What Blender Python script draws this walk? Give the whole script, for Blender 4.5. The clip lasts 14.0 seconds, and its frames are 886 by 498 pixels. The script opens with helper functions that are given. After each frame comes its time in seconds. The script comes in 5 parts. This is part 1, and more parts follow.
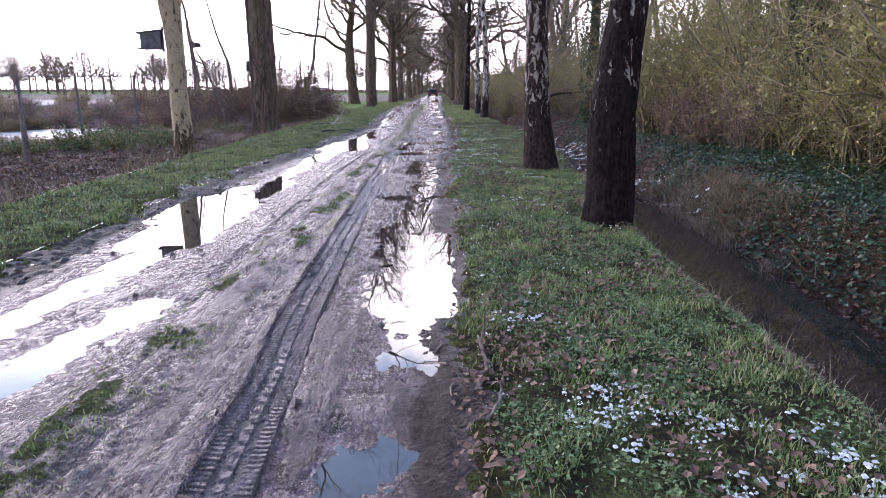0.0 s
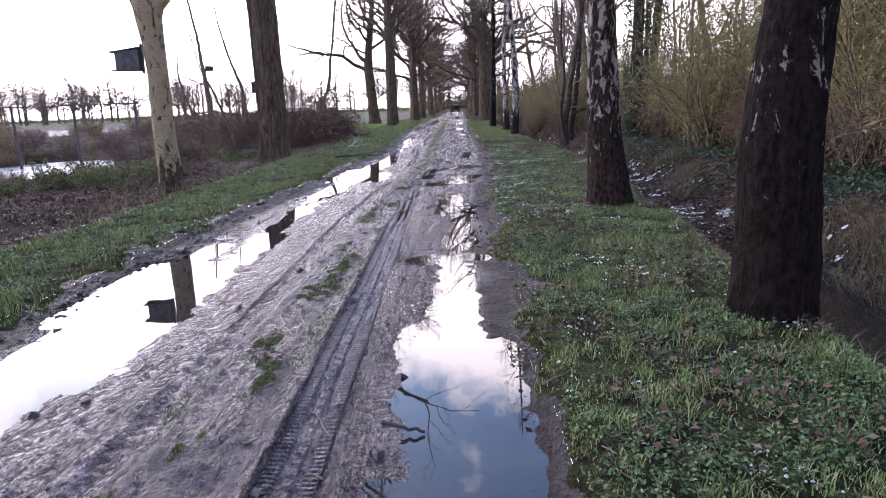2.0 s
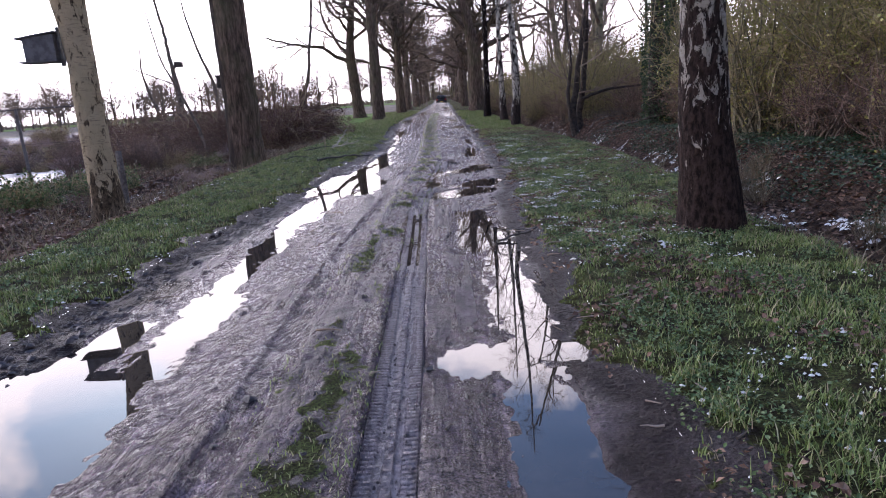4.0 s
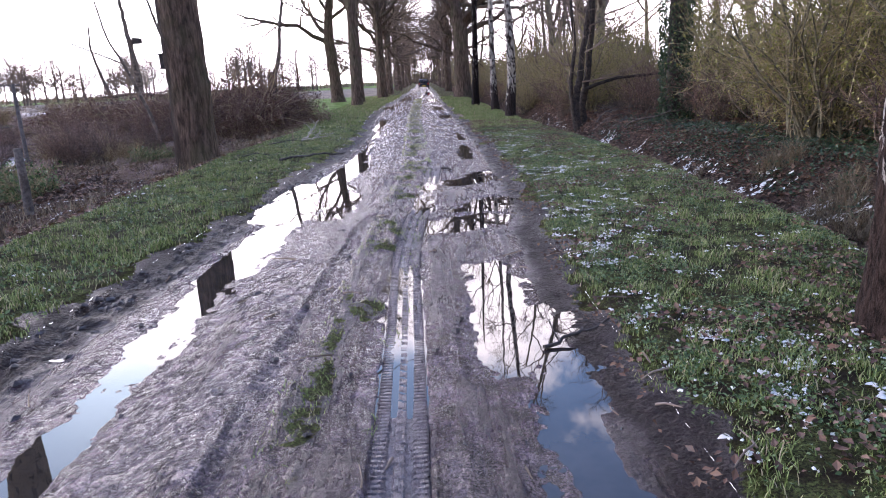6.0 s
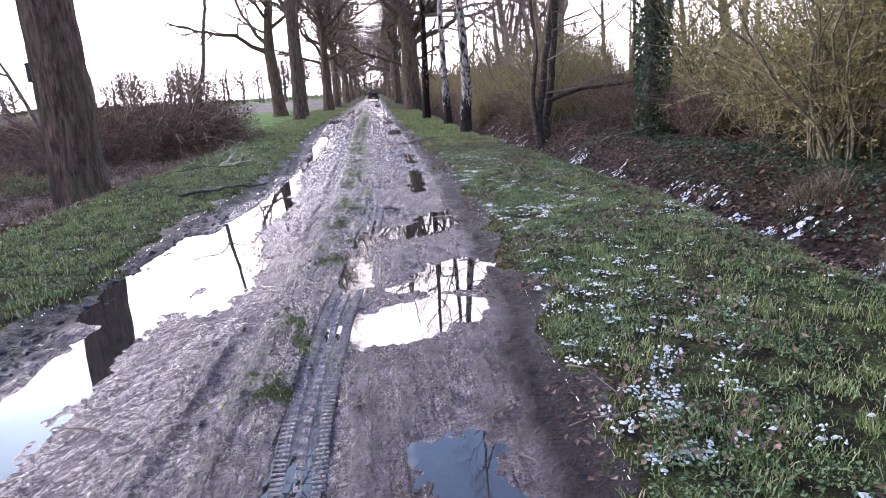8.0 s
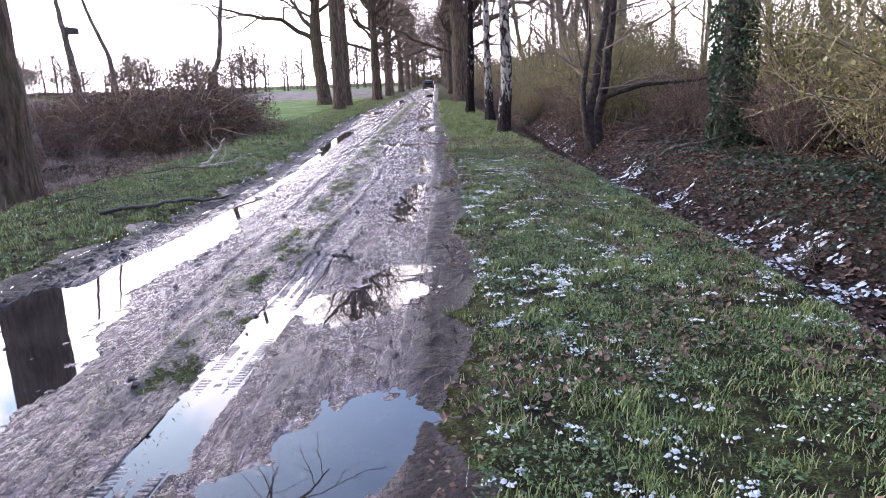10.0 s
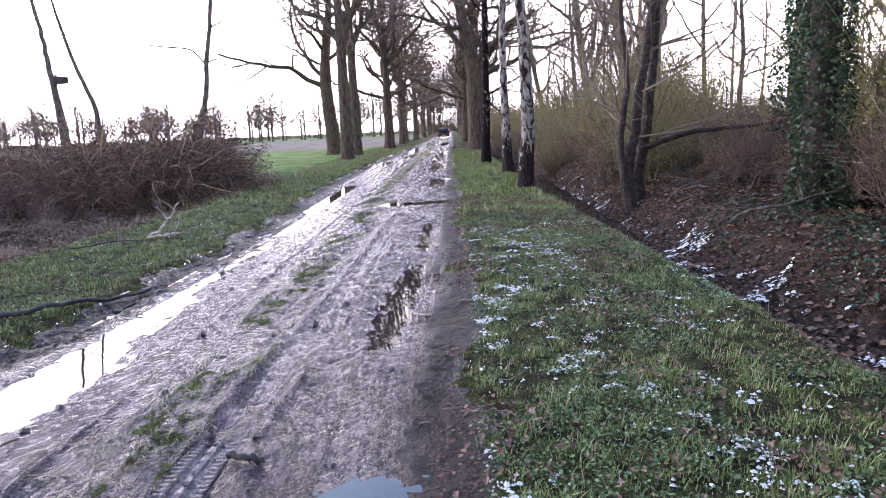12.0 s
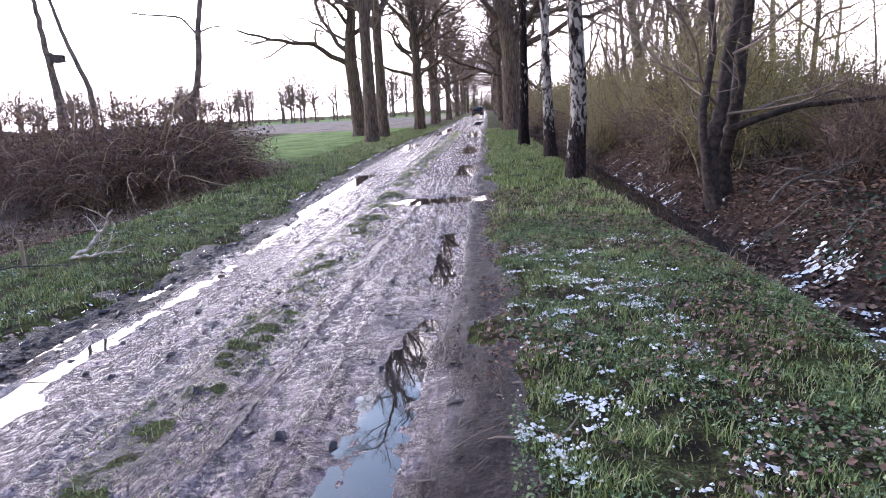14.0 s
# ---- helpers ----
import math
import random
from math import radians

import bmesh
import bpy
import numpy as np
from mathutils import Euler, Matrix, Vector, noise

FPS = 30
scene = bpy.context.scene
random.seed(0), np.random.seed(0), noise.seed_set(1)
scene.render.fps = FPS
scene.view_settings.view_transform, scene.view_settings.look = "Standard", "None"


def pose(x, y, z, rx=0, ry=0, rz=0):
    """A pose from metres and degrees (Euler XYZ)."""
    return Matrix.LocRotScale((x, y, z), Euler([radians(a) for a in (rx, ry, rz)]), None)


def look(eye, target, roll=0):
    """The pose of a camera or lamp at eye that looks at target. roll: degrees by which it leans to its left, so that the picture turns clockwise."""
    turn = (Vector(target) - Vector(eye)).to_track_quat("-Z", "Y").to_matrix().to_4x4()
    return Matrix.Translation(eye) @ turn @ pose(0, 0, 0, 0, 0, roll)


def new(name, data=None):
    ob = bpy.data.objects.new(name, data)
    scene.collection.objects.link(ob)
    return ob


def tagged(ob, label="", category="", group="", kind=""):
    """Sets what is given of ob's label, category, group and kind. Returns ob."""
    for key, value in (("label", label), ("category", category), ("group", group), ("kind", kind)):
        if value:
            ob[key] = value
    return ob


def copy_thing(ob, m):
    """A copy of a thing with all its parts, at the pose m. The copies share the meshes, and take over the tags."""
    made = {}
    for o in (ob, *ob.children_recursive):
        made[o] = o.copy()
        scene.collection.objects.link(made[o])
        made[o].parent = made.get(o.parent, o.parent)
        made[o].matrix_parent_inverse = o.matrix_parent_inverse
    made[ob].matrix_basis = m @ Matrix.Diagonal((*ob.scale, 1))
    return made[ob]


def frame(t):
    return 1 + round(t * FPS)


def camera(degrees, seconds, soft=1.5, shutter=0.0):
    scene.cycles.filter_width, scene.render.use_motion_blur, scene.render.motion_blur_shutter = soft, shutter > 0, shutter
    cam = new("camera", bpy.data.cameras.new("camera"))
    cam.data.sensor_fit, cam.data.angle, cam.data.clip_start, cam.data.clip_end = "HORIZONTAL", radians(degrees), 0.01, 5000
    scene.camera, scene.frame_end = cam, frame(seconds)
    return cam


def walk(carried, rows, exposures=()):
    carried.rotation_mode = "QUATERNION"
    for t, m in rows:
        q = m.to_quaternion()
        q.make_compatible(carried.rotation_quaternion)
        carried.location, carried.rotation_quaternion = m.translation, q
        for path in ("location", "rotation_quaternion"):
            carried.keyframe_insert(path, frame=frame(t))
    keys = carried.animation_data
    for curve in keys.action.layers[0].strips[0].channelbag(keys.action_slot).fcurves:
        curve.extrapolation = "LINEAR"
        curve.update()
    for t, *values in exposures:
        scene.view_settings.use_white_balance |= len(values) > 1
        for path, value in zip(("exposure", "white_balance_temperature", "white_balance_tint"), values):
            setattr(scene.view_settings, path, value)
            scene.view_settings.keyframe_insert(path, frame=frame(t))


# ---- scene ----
cam = camera(68.0, 14.0, soft=1.0)
PATH = [
    (0, (0.028, 0.148, 1.371), (0.049, 2.091, 0.899), 0.1),
    (0.5, (0.049, 0.791, 1.396), (0.086, 2.737, 0.934), 0.6),
    (1, (0.013, 1.428, 1.409), (0.066, 3.376, 0.958), 1.1),
    (1.5, (-0.033, 2.11, 1.398), (-0.051, 4.061, 0.961), -1.1),
    (2, (-0.146, 2.765, 1.384), (-0.202, 4.719, 0.958), -2.0),
    (2.5, (-0.24, 3.467, 1.366), (-0.326, 5.421, 0.944), -2.9),
    (3, (-0.389, 4.122, 1.359), (-0.503, 6.076, 0.948), -3.2),
    (3.5, (-0.487, 4.79, 1.342), (-0.524, 6.742, 0.909), -4.1),
    (4, (-0.572, 5.47, 1.368), (-0.596, 7.418, 0.915), -4.0),
    (4.2, (-0.606, 5.74, 1.402), (-0.601, 7.688, 0.949), -3.7),
    (6.5, (-0.73, 8.868, 1.469), (-0.685, 10.802, 0.96), -2.7),
    (7, (-0.715, 9.526, 1.453), (-0.627, 11.462, 0.962), -3.2),
    (7.5, (-0.677, 10.16, 1.471), (-0.572, 12.098, 0.988), -3.2),
    (7.7, (-0.63, 10.42, 1.48), (-0.447, 12.354, 1.004), -3.4),
    (9.8, (0.379, 13.22, 1.448), (0.385, 15.153, 0.935), -2.3),
    (10, (0.437, 13.477, 1.483), (0.445, 15.414, 0.985), -2.0),
    (10.5, (0.534, 14.156, 1.467), (0.563, 16.1, 0.997), -2.9),
    (11, (0.546, 14.841, 1.477), (0.563, 16.794, 1.045), -3.3),
    (11.5, (0.601, 15.524, 1.469), (0.629, 17.487, 1.088), -3.8),
    (12, (0.596, 16.189, 1.487), (0.557, 18.156, 1.126), -2.5),
    (12.5, (0.629, 16.873, 1.479), (0.598, 18.841, 1.127), -2.3),
    (13, (0.646, 17.562, 1.467), (0.518, 19.519, 1.075), -2.5),
    (13.5, (0.641, 18.246, 1.453), (0.502, 20.199, 1.046), -2.5),
    (14, (0.645, 18.982, 1.461), (0.499, 20.933, 1.045), -3.2),
]
LIGHT = [(0, -0.05, 6500, 21), (2, -0.3, 6500, 21), (4, -0.6, 6500, 21), (5.2, -0.35, 6500, 21), (6.5, 0.0, 6500, 21), (10, 0.2, 6500, 21), (12, 0.2, 6500, 21), (14, 0.15, 6500, 21)]
walk(cam, [(t, look(eye, target, roll)) for t, eye, target, roll in PATH], LIGHT)

# ---------------------------------------------------------------- world and light
world = bpy.data.worlds.new("world")
scene.world = world
world.use_nodes = True
wt = world.node_tree
wt.nodes.clear()
w_out = wt.nodes.new("ShaderNodeOutputWorld")
w_bg = wt.nodes.new("ShaderNodeBackground")
w_sky = wt.nodes.new("ShaderNodeTexSky")
w_sky.sky_type = "NISHITA"
w_sky.sun_disc = False
w_sky.sun_elevation = radians(22)
w_sky.sun_rotation = radians(-25)
w_sky.dust_density = 0.6
w_sky.ozone_density = 2.0
w_co = wt.nodes.new("ShaderNodeTexCoord")
w_sep = wt.nodes.new("ShaderNodeSeparateXYZ")
w_noise = wt.nodes.new("ShaderNodeTexNoise")
w_noise.inputs["Scale"].default_value = 4.5
w_noise.inputs["Detail"].default_value = 6
w_noise.inputs["Roughness"].default_value = 0.6
w_low = wt.nodes.new("ShaderNodeMapRange")
w_low.inputs["From Min"].default_value = 0.30
w_low.inputs["From Max"].default_value = 0.46
w_low.inputs["To Min"].default_value = 1.9
w_low.inputs["To Max"].default_value = -0.55
w_cl = wt.nodes.new("ShaderNodeMapRange")
w_cl.inputs["From Min"].default_value = 0.35
w_cl.inputs["From Max"].default_value = 0.65
w_cl.inputs["To Min"].default_value = -0.75
w_cl.inputs["To Max"].default_value = 1.15
w_add = wt.nodes.new("ShaderNodeMath")
w_add.operation = "ADD"
w_add.use_clamp = True
w_mix = wt.nodes.new("ShaderNodeMix")
w_mix.data_type = "RGBA"

wt.links.new(w_co.outputs["Generated"], w_sep.inputs[0])
wt.links.new(w_co.outputs["Generated"], w_noise.inputs["Vector"])
wt.links.new(w_sep.outputs["Z"], w_low.inputs["Value"])
wt.links.new(w_noise.outputs["Fac"], w_cl.inputs["Value"])
wt.links.new(w_low.outputs[0], w_add.inputs[0])
wt.links.new(w_cl.outputs[0], w_add.inputs[1])
wt.links.new(w_add.outputs[0], w_mix.inputs["Factor"])
w_gain = wt.nodes.new("ShaderNodeVectorMath")
w_gain.operation = "MULTIPLY"
w_gain.inputs[1].default_value = (2.1, 2.8, 3.5)
wt.links.new(w_sky.outputs[0], w_gain.inputs[0])
wt.links.new(w_gain.outputs[0], w_mix.inputs["A"])
# the cloud deck is brighter round the hidden sun
w_dot = wt.nodes.new("ShaderNodeVectorMath")
w_dot.operation = "DOT_PRODUCT"
w_dot.inputs[1].default_value = (-0.40, 0.88, 0.25)
w_glow = wt.nodes.new("ShaderNodeMapRange")
w_glow.interpolation_type = "SMOOTHSTEP"
w_glow.inputs["From Min"].default_value = -0.4
w_glow.inputs["From Max"].default_value = 1.0
w_glow.inputs["To Min"].default_value = 0.5
w_glow.inputs["To Max"].default_value = 2.7
w_deck = wt.nodes.new("ShaderNodeVectorMath")
w_deck.operation = "SCALE"
w_deck.inputs[0].default_value = (19.0, 18.2, 19.0)
wt.links.new(w_co.outputs["Generated"], w_dot.inputs[0])
wt.links.new(w_dot.outputs["Value"], w_glow.inputs["Value"])
wt.links.new(w_glow.outputs[0], w_deck.inputs["Scale"])
wt.links.new(w_deck.outputs[0], w_mix.inputs["B"])
wt.links.new(w_mix.outputs["Result"], w_bg.inputs["Color"])
w_bg.inputs["Strength"].default_value = 0.15
wt.links.new(w_bg.outputs[0], w_out.inputs[0])

sun = new("sun", bpy.data.lights.new("sun", "SUN"))
sun.data.energy = 0.5
sun.data.angle = radians(150)
sun.data.color = (1.0, 0.93, 0.85)
sun.matrix_world = look((0, 0, 30), (25 * 0.42, -25 * 0.9, 30 - 25 * 0.25))

# ---------------------------------------------------------------- materials
def nodes_of(name):
    m = bpy.data.materials.new(name)
    m.use_nodes = True
    nt = m.node_tree
    return m, nt, nt.nodes["Principled BSDF"]


def coords(nt, scale=(1, 1, 1), kind="Object"):
    c = nt.nodes.new("ShaderNodeTexCoord")
    mp = nt.nodes.new("ShaderNodeMapping")
    mp.inputs["Scale"].default_value = scale
    nt.links.new(c.outputs[kind], mp.inputs[0])
    return mp.outputs[0]


def noisy(nt, vec, scale, detail=4, rough=0.6, distort=0.0):
    n = nt.nodes.new("ShaderNodeTexNoise")
    n.inputs["Scale"].default_value = scale
    n.inputs["Detail"].default_value = detail
    n.inputs["Roughness"].default_value = rough
    n.inputs["Distortion"].default_value = distort
    nt.links.new(vec, n.inputs["Vector"])
    return n.outputs["Fac"]


def cells(nt, vec, scale, feature="F1"):
    n = nt.nodes.new("ShaderNodeTexVoronoi")
    n.feature = feature
    n.inputs["Scale"].default_value = scale
    nt.links.new(vec, n.inputs["Vector"])
    return n.outputs["Distance"]


def ramp(nt, fac, stops):
    r = nt.nodes.new("ShaderNodeValToRGB")
    el = r.color_ramp.elements
    while len(el) < len(stops):
        el.new(0.5)
    for e, (p, c) in zip(el, stops):
        e.position = p
        e.color = (*c, 1) if isinstance(c, tuple) else (c, c, c, 1)
    nt.links.new(fac, r.inputs[0])
    return r.outputs[0]


def blend(nt, fac, a, b, mode="MIX"):
    n = nt.nodes.new("ShaderNodeMix")
    n.data_type = "RGBA"
    n.blend_type = mode
    for sock, value in ((n.inputs["Factor"], fac), (n.inputs["A"], a), (n.inputs["B"], b)):
        if isinstance(value, tuple):
            sock.default_value = (*value, 1)
        elif isinstance(value, (int, float)):
            sock.default_value = value
        else:
            nt.links.new(value, sock)
    return n.outputs["Result"]


def calc(nt, op, a, b=0.0, clamp=False):
    n = nt.nodes.new("ShaderNodeMath")
    n.operation = op
    n.use_clamp = clamp
    for sock, value in zip(n.inputs, (a, b)):
        if isinstance(value, (int, float)):
            sock.default_value = value
        else:
            nt.links.new(value, sock)
    return n.outputs[0]


def bumped(nt, bsdf, height, strength, distance):
    b = nt.nodes.new("ShaderNodeBump")
    b.inputs["Strength"].default_value = strength
    b.inputs["Distance"].default_value = distance
    nt.links.new(height, b.inputs["Height"])
    nt.links.new(b.outputs[0], bsdf.inputs["Normal"])


def attr(nt, name):
    a = nt.nodes.new("ShaderNodeAttribute")
    a.attribute_name = name
    return a.outputs["Fac"]


def island(nt):
    return nt.nodes.new("ShaderNodeNewGeometry").outputs["Random Per Island"]


def plain(name, col, rough=0.6, metal=0.0, scale=12.0, vary=0.25, bump=0.0):
    """A material with a little uneven colour and relief."""
    m, nt, b = nodes_of(name)
    v = coords(nt)
    n = noisy(nt, v, scale, 5)
    lo = tuple(c * (1 - vary) for c in col)
    hi = tuple(min(1, c * (1 + vary)) for c in col)
    nt.links.new(ramp(nt, n, [(0.4, lo), (0.6, hi)]), b.inputs["Base Color"])
    b.inputs["Roughness"].default_value = rough
    b.inputs["Metallic"].default_value = metal
    if bump:
        bumped(nt, b, noisy(nt, v, scale * 4, 5), bump, 0.01)
    return m


def leafy(name, stops, rough=0.55, spec=0.4):
    """Leaves, blades and twigs that differ from one to the next."""
    m, nt, b = nodes_of(name)
    nt.links.new(ramp(nt, island(nt), stops), b.inputs["Base Color"])
    b.inputs["Roughness"].default_value = rough
    b.inputs["Specular IOR Level"].default_value = spec
    return m


def ground_material():
    m, nt, b = nodes_of("ground")
    v = coords(nt)
    grass, litter, wet = attr(nt, "grass"), attr(nt, "litter"), attr(nt, "wet")
    field, plough = attr(nt, "field"), attr(nt, "plough")
    along = coords(nt, (1, 0.3, 1))
    streak = noisy(nt, along, 16, 6, 0.7)
    rutted = noisy(nt, coords(nt, (1, 0.07, 1)), 8, 4, 0.6)
    big, mid, fine = noisy(nt, v, 0.9, 5), noisy(nt, v, 7, 6, 0.65), noisy(nt, v, 75, 5, 0.75)
    mud = ramp(nt, calc(nt, "ADD", calc(nt, "MULTIPLY", mid, 0.5), calc(nt, "MULTIPLY", streak, 0.5)),
               [(0.4, (0.03, 0.021, 0.027)), (0.5, (0.1, 0.064, 0.089)), (0.6, (0.22, 0.158, 0.21))])
    mud = blend(nt, ramp(nt, big, [(0.42, 0.0), (0.58, 0.5)]), mud, (0.11, 0.087, 0.096))
    mud = blend(nt, ramp(nt, fine, [(0.42, 0.85), (0.53, 0.0)]), mud, (0.028, 0.021, 0.023))
    mud = blend(nt, calc(nt, "MULTIPLY", attr(nt, "churn"), 0.85), mud, (0.026, 0.018, 0.018))
    # pale colour on the tyre print stands in for sky sheen on wet mud
    mud = blend(nt, calc(nt, "MULTIPLY", attr(nt, "clay"), ramp(nt, noisy(nt, v, 20, 5, 0.7), [(0.35, 0.35), (0.6, 0.9)])), mud, (0.42, 0.36, 0.365))
    turf = ramp(nt, mid, [(0.4, (0.05, 0.036, 0.026)), (0.5, (0.10, 0.10, 0.04)), (0.6, (0.17, 0.2, 0.07))])
    turf = blend(nt, ramp(nt, fine, [(0.42, 0.9), (0.54, 0.0)]), turf, (0.045, 0.036, 0.024))
    leafmould = ramp(nt, cells(nt, v, 22), [(0.0, (0.2, 0.11, 0.07)), (0.3, (0.11, 0.065, 0.045)), (0.6, (0.035, 0.024, 0.02))])
    leafmould = blend(nt, ramp(nt, mid, [(0.42, 0.0), (0.58, 0.8)]), leafmould, (0.13, 0.088, 0.065))
    meadow = ramp(nt, noisy(nt, v, 0.6, 6, 0.7), [(0.4, (0.12, 0.19, 0.05)), (0.6, (0.24, 0.34, 0.10))])
    soil = ramp(nt, noisy(nt, v, 0.4, 5, 0.7), [(0.4, (0.2, 0.165, 0.13)), (0.6, (0.34, 0.28, 0.22))])
    ragged = calc(nt, "MULTIPLY", calc(nt, "SUBTRACT", mid, 0.5), 2.0)
    sharp = lambda a: ramp(nt, calc(nt, "ADD", a, ragged), [(0.38, 0.0), (0.6, 1.0)])
    col = blend(nt, sharp(grass), mud, turf)
    col = blend(nt, sharp(litter), col, leafmould)
    col = blend(nt, field, col, meadow)
    col = blend(nt, plough, col, soil)
    nt.links.new(col, b.inputs["Base Color"])
    dull = calc(nt, "MAXIMUM", calc(nt, "MAXIMUM", sharp(grass), sharp(litter)), calc(nt, "MAXIMUM", field, plough))
    soak = calc(nt, "SUBTRACT", calc(nt, "ADD", wet, calc(nt, "MULTIPLY", calc(nt, "SUBTRACT", calc(nt, "ADD", calc(nt, "MULTIPLY", streak, 0.2), calc(nt, "ADD", calc(nt, "MULTIPLY", rutted, 0.5), calc(nt, "MULTIPLY", big, 0.3))), 0.5), 5.0)), dull)
    film = ramp(nt, soak, [(0.2, 0.46), (0.6, 0.23), (1.0, 0.09)])
    nt.links.new(calc(nt, "MAXIMUM", film, calc(nt, "MULTIPLY", dull, 0.85)), b.inputs["Roughness"])
    nt.links.new(calc(nt, "SUBTRACT", calc(nt, "SUBTRACT", 0.65, calc(nt, "MULTIPLY", attr(nt, "churn"), 0.5)), calc(nt, "MULTIPLY", dull, 0.6), True), b.inputs["Specular IOR Level"])
    b.inputs["IOR"].default_value = 1.5
    grit = noisy(nt, v, 44, 5, 0.65)
    lumps = cells(nt, v, 42, "SMOOTH_F1")
    relief = calc(nt, "ADD", calc(nt, "ADD", calc(nt, "MULTIPLY", mid, 0.3), calc(nt, "MULTIPLY", streak, 0.12)), calc(nt, "MULTIPLY", grit, 0.8))
    relief = calc(nt, "ADD", relief, calc(nt, "MULTIPLY", fine, 0.25))
    relief = calc(nt, "SUBTRACT", relief, calc(nt, "MULTIPLY", lumps, 0.3))
    relief = calc(nt, "MULTIPLY", relief, ramp(nt, soak, [(0.4, 1.0), (1.1, 0.4)]))
    bumped(nt, b, relief, 1.0, 0.085)
    return m


def water_material():
    m, nt, b = nodes_of("water")
    v = coords(nt)
    nt.links.new(ramp(nt, noisy(nt, v, 3, 4), [(0.3, (0.02, 0.016, 0.014)), (0.7, (0.05, 0.04, 0.034))]), b.inputs["Base Color"])
    b.inputs["Roughness"].default_value = 0.015
    b.inputs["IOR"].default_value = 1.5
    bumped(nt, b, noisy(nt, v, 3.5, 2), 0.02, 0.02)
    return m


def bark_oak(name="oak_bark", wet=False):
    """Furrowed bark; wet: a broad dark rain streak down one side."""
    m, nt, b = nodes_of(name)
    v, up = coords(nt), coords(nt, (1, 1, 0.18))
    furrow = noisy(nt, up, 14, 6, 0.65, 0.4)
    col = ramp(nt, furrow, [(0.38, (0.05, 0.035, 0.028)), (0.5, (0.125, 0.09, 0.07)), (0.64, (0.22, 0.16, 0.125))])
    col = blend(nt, ramp(nt, noisy(nt, v, 1.3, 4), [(0.45, 0.0), (0.7, 0.5)]), col, (0.12, 0.13, 0.07))
    if wet:
        sep = nt.nodes.new("ShaderNodeSeparateXYZ")
        nt.links.new(v, sep.inputs[0])
        edge = calc(nt, "ADD", sep.outputs["X"], calc(nt, "MULTIPLY", calc(nt, "SUBTRACT", noisy(nt, up, 3, 4), 0.5), 0.5))
        col = blend(nt, ramp(nt, calc(nt, "ADD", edge, 0.6), [(0.36, 0.85), (0.44, 0.0)]), col, (0.022, 0.017, 0.016))
    nt.links.new(col, b.inputs["Base Color"])
    b.inputs["Roughness"].default_value = 0.85
    b.inputs["Specular IOR Level"].default_value = 0.15
    bumped(nt, b, furrow, 1.0, 0.10)
    return m


def bark_birch(name, white, dark, share, low):
    """Peeling birch bark: pale patches on dark; the foot is darker up to about low metres."""
    m, nt, b = nodes_of(name)
    v, up, flat = coords(nt), coords(nt, (1, 1, 0.45)), coords(nt, (1, 1, 4.0))
    patch = noisy(nt, up, 10, 6, 0.7, 0.6)
    sep = nt.nodes.new("ShaderNodeSeparateXYZ")
    nt.links.new(v, sep.inputs[0])
    foot = nt.nodes.new("ShaderNodeMapRange")
    foot.inputs["From Min"].default_value = 0.1
    foot.inputs["From Max"].default_value = low
    foot.inputs["To Min"].default_value = -0.22
    foot.inputs["To Max"].default_value = 0.0
    nt.links.new(sep.outputs["Z"], foot.inputs["Value"])
    keep = ramp(nt, calc(nt, "ADD", patch, foot.outputs[0]), [(share, 0.0), (share + 0.035, 1.0)])
    rough = noisy(nt, up, 26, 5, 0.7)
    darkc = ramp(nt, rough, [(0.4, tuple(c * 0.4 for c in dark)), (0.6, tuple(c * 1.8 for c in dark))])
    whitec = blend(nt, ramp(nt, noisy(nt, flat, 9, 4), [(0.55, 0.0), (0.7, 0.75)]), white, (0.16, 0.13, 0.11))
    whitec = blend(nt, ramp(nt, noisy(nt, v, 3, 4), [(0.4, 0.0), (0.75, 0.5)]), whitec, (0.33, 0.3, 0.19))
    nt.links.new(blend(nt, keep, darkc, whitec), b.inputs["Base Color"])
    b.inputs["Roughness"].default_value = 0.8
    b.inputs["Specular IOR Level"].default_value = 0.12
    bumped(nt, b, calc(nt, "ADD", rough, calc(nt, "MULTIPLY", keep, 0.15)), 1.0, 0.07)
    return m


GROUND = ground_material()
WATER = water_material()
# the scrub pool's surface: pale, mottled, rougher than the other water
POOL = plain("thin_ice", (0.36, 0.36, 0.38), 0.3, 0, 1.6, 0.6, 0.4)
OAK = bark_oak()
OAK_STREAKED = bark_oak("rain_streaked_oak_bark", True)
PALEWOOD = plain("peeled_pale_wood", (0.5, 0.45, 0.38), 0.7, 0, 20, 0.3, 0.3)
BIRCH_DARK = bark_birch("old_birch_bark", (0.5, 0.46, 0.42), (0.017, 0.0115, 0.0105), 0.585, 1.3)
BIRCH_MIX = bark_birch("flaking_birch_bark", (0.52, 0.47, 0.42), (0.04, 0.026, 0.022), 0.515, 1.35)
BIRCH_SPOT = bark_birch("spotted_birch_bark", (0.6, 0.56, 0.5), (0.04, 0.03, 0.028), 0.475, 1.3)
BIRCH_PALE = bark_birch("pale_birch_bark", (0.56, 0.46, 0.31), (0.10, 0.075, 0.05), 0.40, 0.7)
TWIG = leafy("twigs", [(0.0, (0.13, 0.1, 0.08)), (0.5, (0.25, 0.19, 0.15)), (1.0, (0.38, 0.3, 0.24))], 0.8, 0.15)
TWIG_RED = leafy("red_twigs", [(0.0, (0.25, 0.165, 0.145)), (0.5, (0.45, 0.33, 0.3)), (1.0, (0.66, 0.55, 0.5))], 0.8, 0.15)
